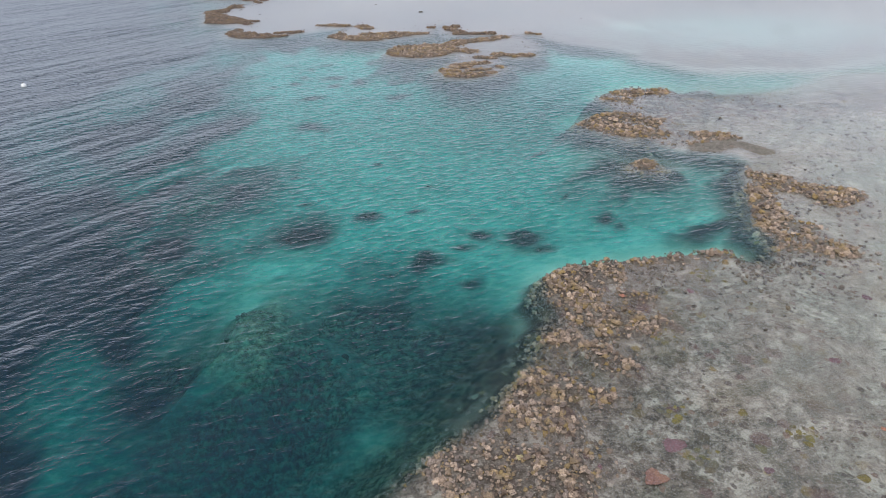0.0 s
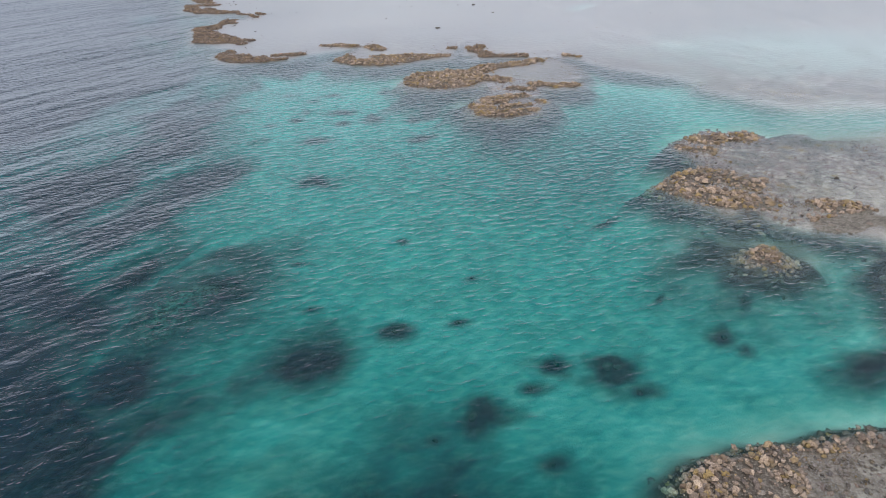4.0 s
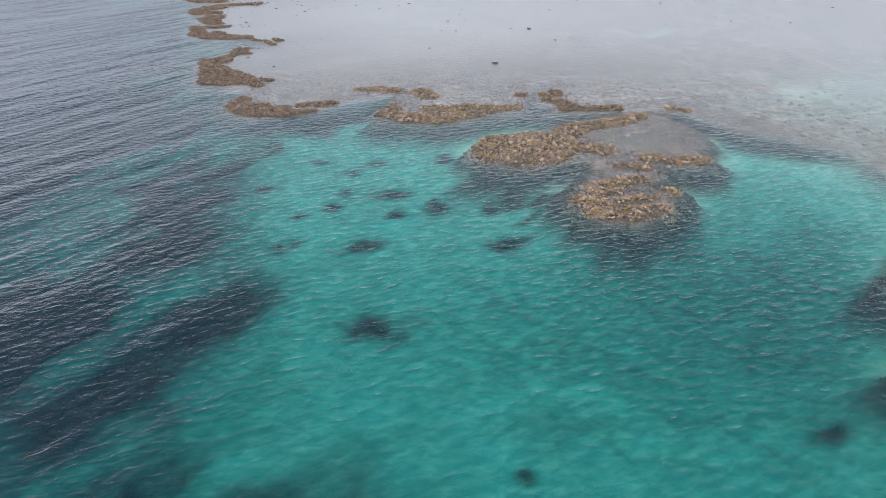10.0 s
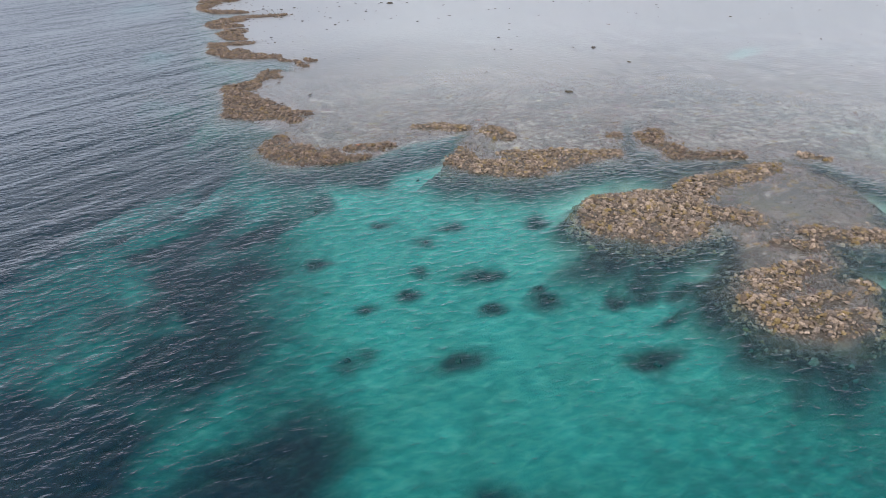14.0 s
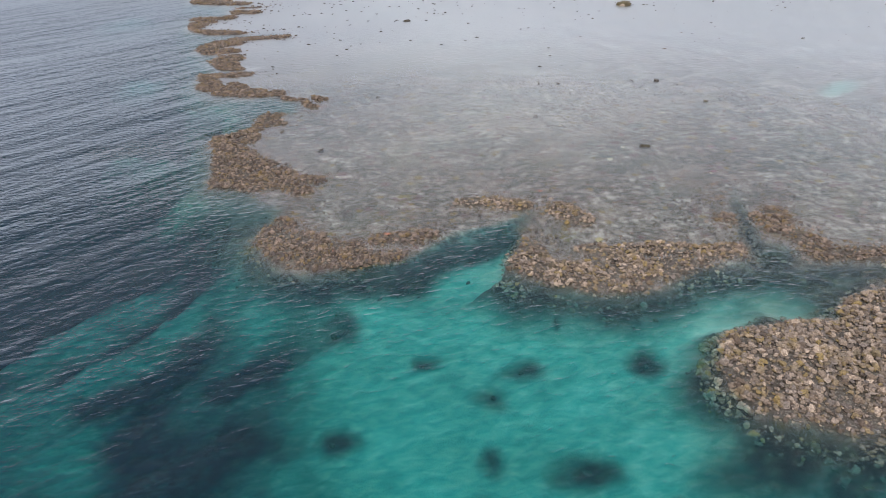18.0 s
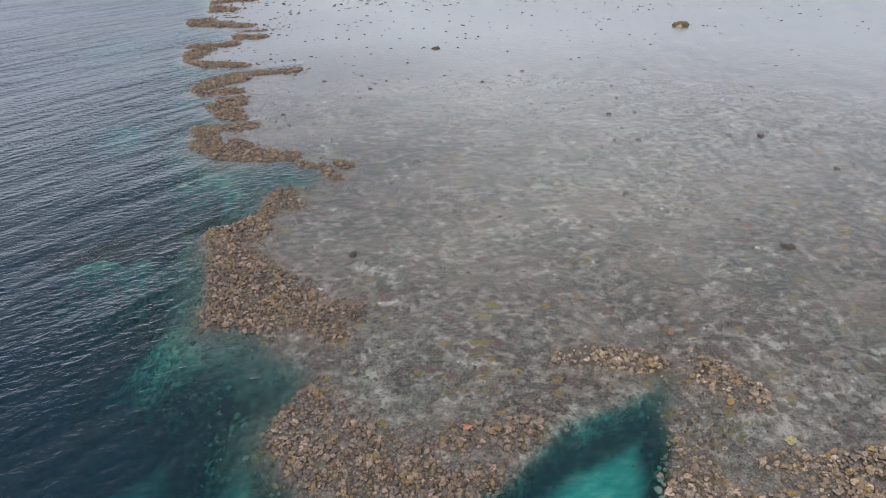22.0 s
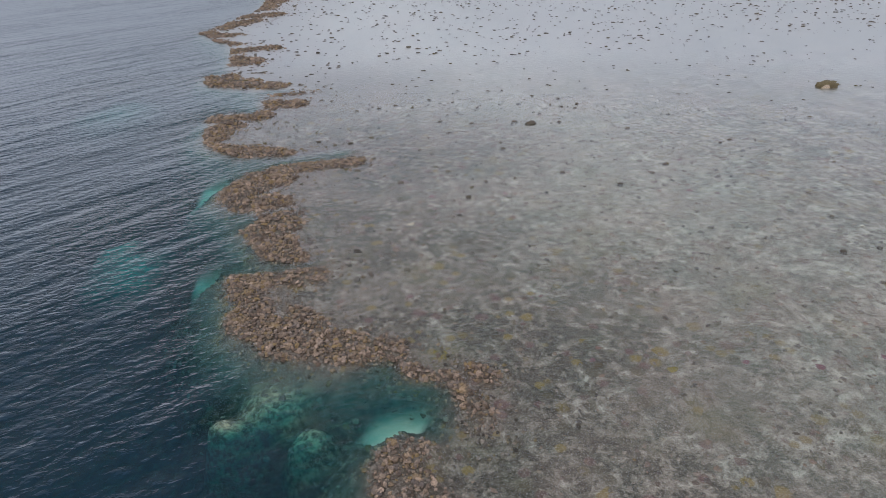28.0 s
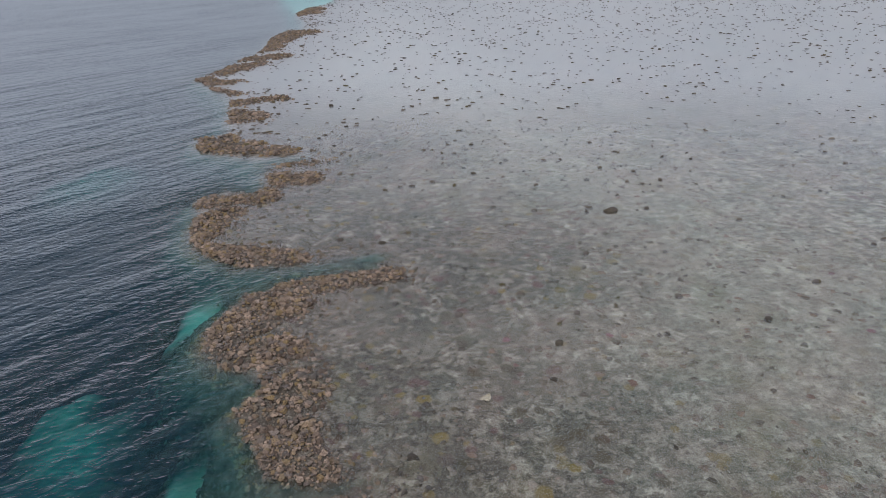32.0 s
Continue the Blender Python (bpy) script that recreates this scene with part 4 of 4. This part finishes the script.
# ---- coral stands on the lagoon sand ----
def lumpy(seed, segs=18, rings=6):
    """A bushy coral stand about 1 m across: one mound with a knobbed, uneven skin."""
    rng = random.Random(seed)
    verts, faces = dome(seed, segs, rings, 0.22, 0.5, 0.3)
    knob = [rng.uniform(-0.13, 0.13) for _ in verts]
    return [(x * (1 + k), y * (1 + k), z + 0.5 * k) for (x, y, z), k in zip(verts, knob)], faces


STANDS = [mesh_of("submerged_coral", lumpy(200 + i), DEEP, True) for i in range(4)]
for i, (x, y, rx, ry) in enumerate(SOUTH_HEADS + MIDDLE_HEADS + NORTH_HEADS):
    if rx < 0.5:
        continue
    ob = new("submerged_coral", STANDS[i % 4])
    ob.location = (x, y, ground_at(x, y) + 0.02)
    ob.rotation_euler = (0, 0, 0.3 * i)
    ob.scale = (0.2 * (rx + ry), 0.2 * (rx + ry) * (0.75 if rx > ry else 1), 0.12 * min(rx, ry) + 0.1)
    tagged(ob, "dark bushy coral head on pale lagoon sand", "coral", "coral heads on the lagoon bed")


# ---- rocks lying on the northern flat ----
ROCK_MESHES = [mesh_of("rock", sh, ROCK) for sh in ROCKS]


def lay_rocks(count, seed):
    rng = np.random.default_rng(seed)
    made = 0
    far = []
    x, y = rng.uniform(-8, 170, 42000), 112 + 330 * rng.random(42000) ** 0.9
    z, flat, coral, sandy, d, _, _ = terrain(x, y)
    dense = 0.05 + 0.7 * step(125, 205, y + 12 * fbm(x, y, 18, 3, seed)) + 0.7 * step(118, 140, y) * step(9, 2, -d)
    dense *= 0.55 + 0.45 * step(-0.1, 0.3, fbm(x, y, 9, 3, seed + 2))
    keep = (d < -1.0) & (rng.random(42000) < dense)
    for px, py, pz in zip(x[keep], y[keep], z[keep]):
        s, turn, k = (0.2 + 0.42 * rng.random() ** 2.4) * (1.25 if py > 190 else 0.95), rng.uniform(0, 6.28), int(rng.integers(0, 5))
        sy, sz = s * rng.uniform(0.55, 0.9), s * rng.uniform(0.4, 0.65)
        if made < count and py < 235 and px < 75:
            ob = new("rock", ROCK_MESHES[k])
            ob.location, ob.rotation_euler, ob.scale = (px, py, pz + 0.06), (0, 0, turn), (s, sy, sz)
            tagged(ob, "dark weathered rock standing in shallow water", "rock", "rocks on the reef flat")
            made += 1
        else:
            far.append((px, py, pz + 0.08, turn, s * 0.95, sy * 0.95, sz * 0.95, k % 4))
    ob = new("rock_scatter", joined("rock_scatter", BOULDERS, far, ROCK_FAR))
    tagged(ob, "dark rocks scattered over the far reef flat", "rocks", kind="stuff")


lay_rocks(290, 7)
for x, y, s in [(38.1, 122.1, 0.8), (22.9, 115.5, 0.5), (21.8, 160.4, 1.0), (27.8, 106.3, 0.7), (4.7, 112.6, 0.6), (36, 123.1, 0.6)]:
    ob = new("rock", ROCK_MESHES[int(x) % 5])
    ob.location, ob.rotation_euler, ob.scale = (x, y, ground_at(x, y)), (0, 0, x), (s, 0.7 * s, 0.75 * s)
    tagged(ob, "large dark rock alone on the reef flat", "rock", "rocks on the reef flat")

# ---- the big boulder on the flat ----
boulder = tagged(new("coral_boulder"), "large olive coral boulder with pale undercut base", "boulder")
boulder.location = (56.2, 162.4, ground_at(56.2, 162.4))
part_top = new("crown", mesh_of("crown", lumpy(301), OLIVE, True))
part_top.parent, part_top.location, part_top.scale = boulder, (0, 0, 0.3), (1.95, 1.6, 0.8)
part_base = new("base", mesh_of("base", dome(302, 16, 4, 0.15, 0.7, 0.3), BLEACHED, True))
part_base.parent, part_base.scale = boulder, (1.9, 1.55, 0.7)

# ---- coloured growths on the near flats ----
PLATES = [plate(s + 400, 14) for s in range(3)]
MOUNDS = [lumpy(s + 420) for s in range(3)]
KINDS = {"red": (RED, "flat salmon-red plate coral on the reef flat"), "mauve": (MAUVE, "dull mauve coral growth under shallow water"),
         "mustard": (MUSTARD, "mustard-yellow knobbly coral growing on the reef flat"), "cream": (CREAM, "pale cream plate coral on the reef flat")}
GROWN = {k: [mesh_of("plate_coral", p, v[0], True) for p in (PLATES if k in ("red", "cream") else MOUNDS)] for k, v in KINDS.items()}


def plate_coral(x, y, s, kind, seed):
    ob = new("plate_coral", GROWN[kind][seed % 3])
    ob.location, ob.rotation_euler, ob.scale = (x, y, max(ground_at(x, y), -0.2) + (0.04 if kind in ("red", "cream") else 0.0)), (0.05, 0.08, seed * 1.7), (s, s * 0.85, s * (0.6 if kind in ("red", "cream") else 0.22))
    tagged(ob, KINDS[kind][1], "coral", "plate corals on the reef flat")


for i, (x, y, s, kind) in enumerate([(12.8, 16.9, 0.8, "red"), (11.6, 15.6, 0.65, "red"), (14.3, 18.1, 0.8, "mauve"), (15.3, 19.6, 0.9, "mustard"),
                                     (10.7, 14.5, 1.0, "mustard"), (19.1, 17.2, 0.9, "mustard"), (17, 13.1, 1.2, "mustard"), (10.8, 16, 0.7, "mustard"),
                                     (15.6, 27.3, 1.0, "mustard"), (22.5, 28.0, 1.1, "mustard"), (17.6, 24.0, 1.0, "mustard"), (15.1, 17.2, 1.0, "mustard"), (7.0, 100.6, 1.2, "mustard"), (16.6, 95.0, 1.0, "mustard"), (4.9, 128.3, 0.8, "mustard"), (8.8, 100.6, 1.2, "mustard"), (9.3, 102.8, 0.6, "mustard"), (18, 93.9, 0.45, "cream")]):
    if kind == "mustard":
        for k in range(10):
            plate_coral(x + 0.6 * s * math.cos(2.4 * k) * math.sqrt(k / 9), y + 0.6 * s * math.sin(2.4 * k) * math.sqrt(k / 9), 0.14 + 0.05 * ((k * 7) % 5), kind, i + k)
    else:
        plate_coral(x, y, s, kind, i)
grow = random.Random(12)
for i in range(130):
    x, y = grow.uniform(2, 42), grow.choice([grow.uniform(9, 30), grow.uniform(92, 128), grow.uniform(92, 150)])
    d = reef_edge(np.array([x]), np.array([y]))[0]
    kind = grow.choice(["mauve", "mauve", "mauve", "mustard", "mustard", "cream", "cream", "mauve", "red"])
    if d < -0.8:
        plate_coral(x, y, grow.uniform(0.22, 0.5) * (0.8 if kind == "red" else 1), kind, i)

# ---- mooring buoy ----
buoy = tagged(new("mooring_buoy"), "small white ball mooring buoy afloat on open water", "buoy")
buoy.location = (-19.7, 78.7, 0.0)


def ring_shape(profile, segs=16):
    """A body turned round its upright axis from pairs of radius and height."""
    verts = [(r * math.cos(2 * math.pi * s / segs), r * math.sin(2 * math.pi * s / segs), z) for r, z in profile for s in range(segs)]
    faces = [(r * segs + s, r * segs + (s + 1) % segs, (r + 1) * segs + (s + 1) % segs, (r + 1) * segs + s)
             for r in range(len(profile) - 1) for s in range(segs)]
    return verts, faces


ball = new("float", mesh_of("float", ring_shape([(0.02, -0.2), (0.16, -0.16), (0.25, -0.02), (0.27, 0.1), (0.22, 0.24), (0.1, 0.32), (0.02, 0.33)]), BUOY_WHITE, True))
ball.parent = buoy
eye_ring = new("top_ring", mesh_of("top_ring", ring_shape([(0.05, 0.31), (0.06, 0.36), (0.045, 0.42), (0.03, 0.42), (0.02, 0.31)], 10), BUOY_DARK, True))
eye_ring.parent = buoy
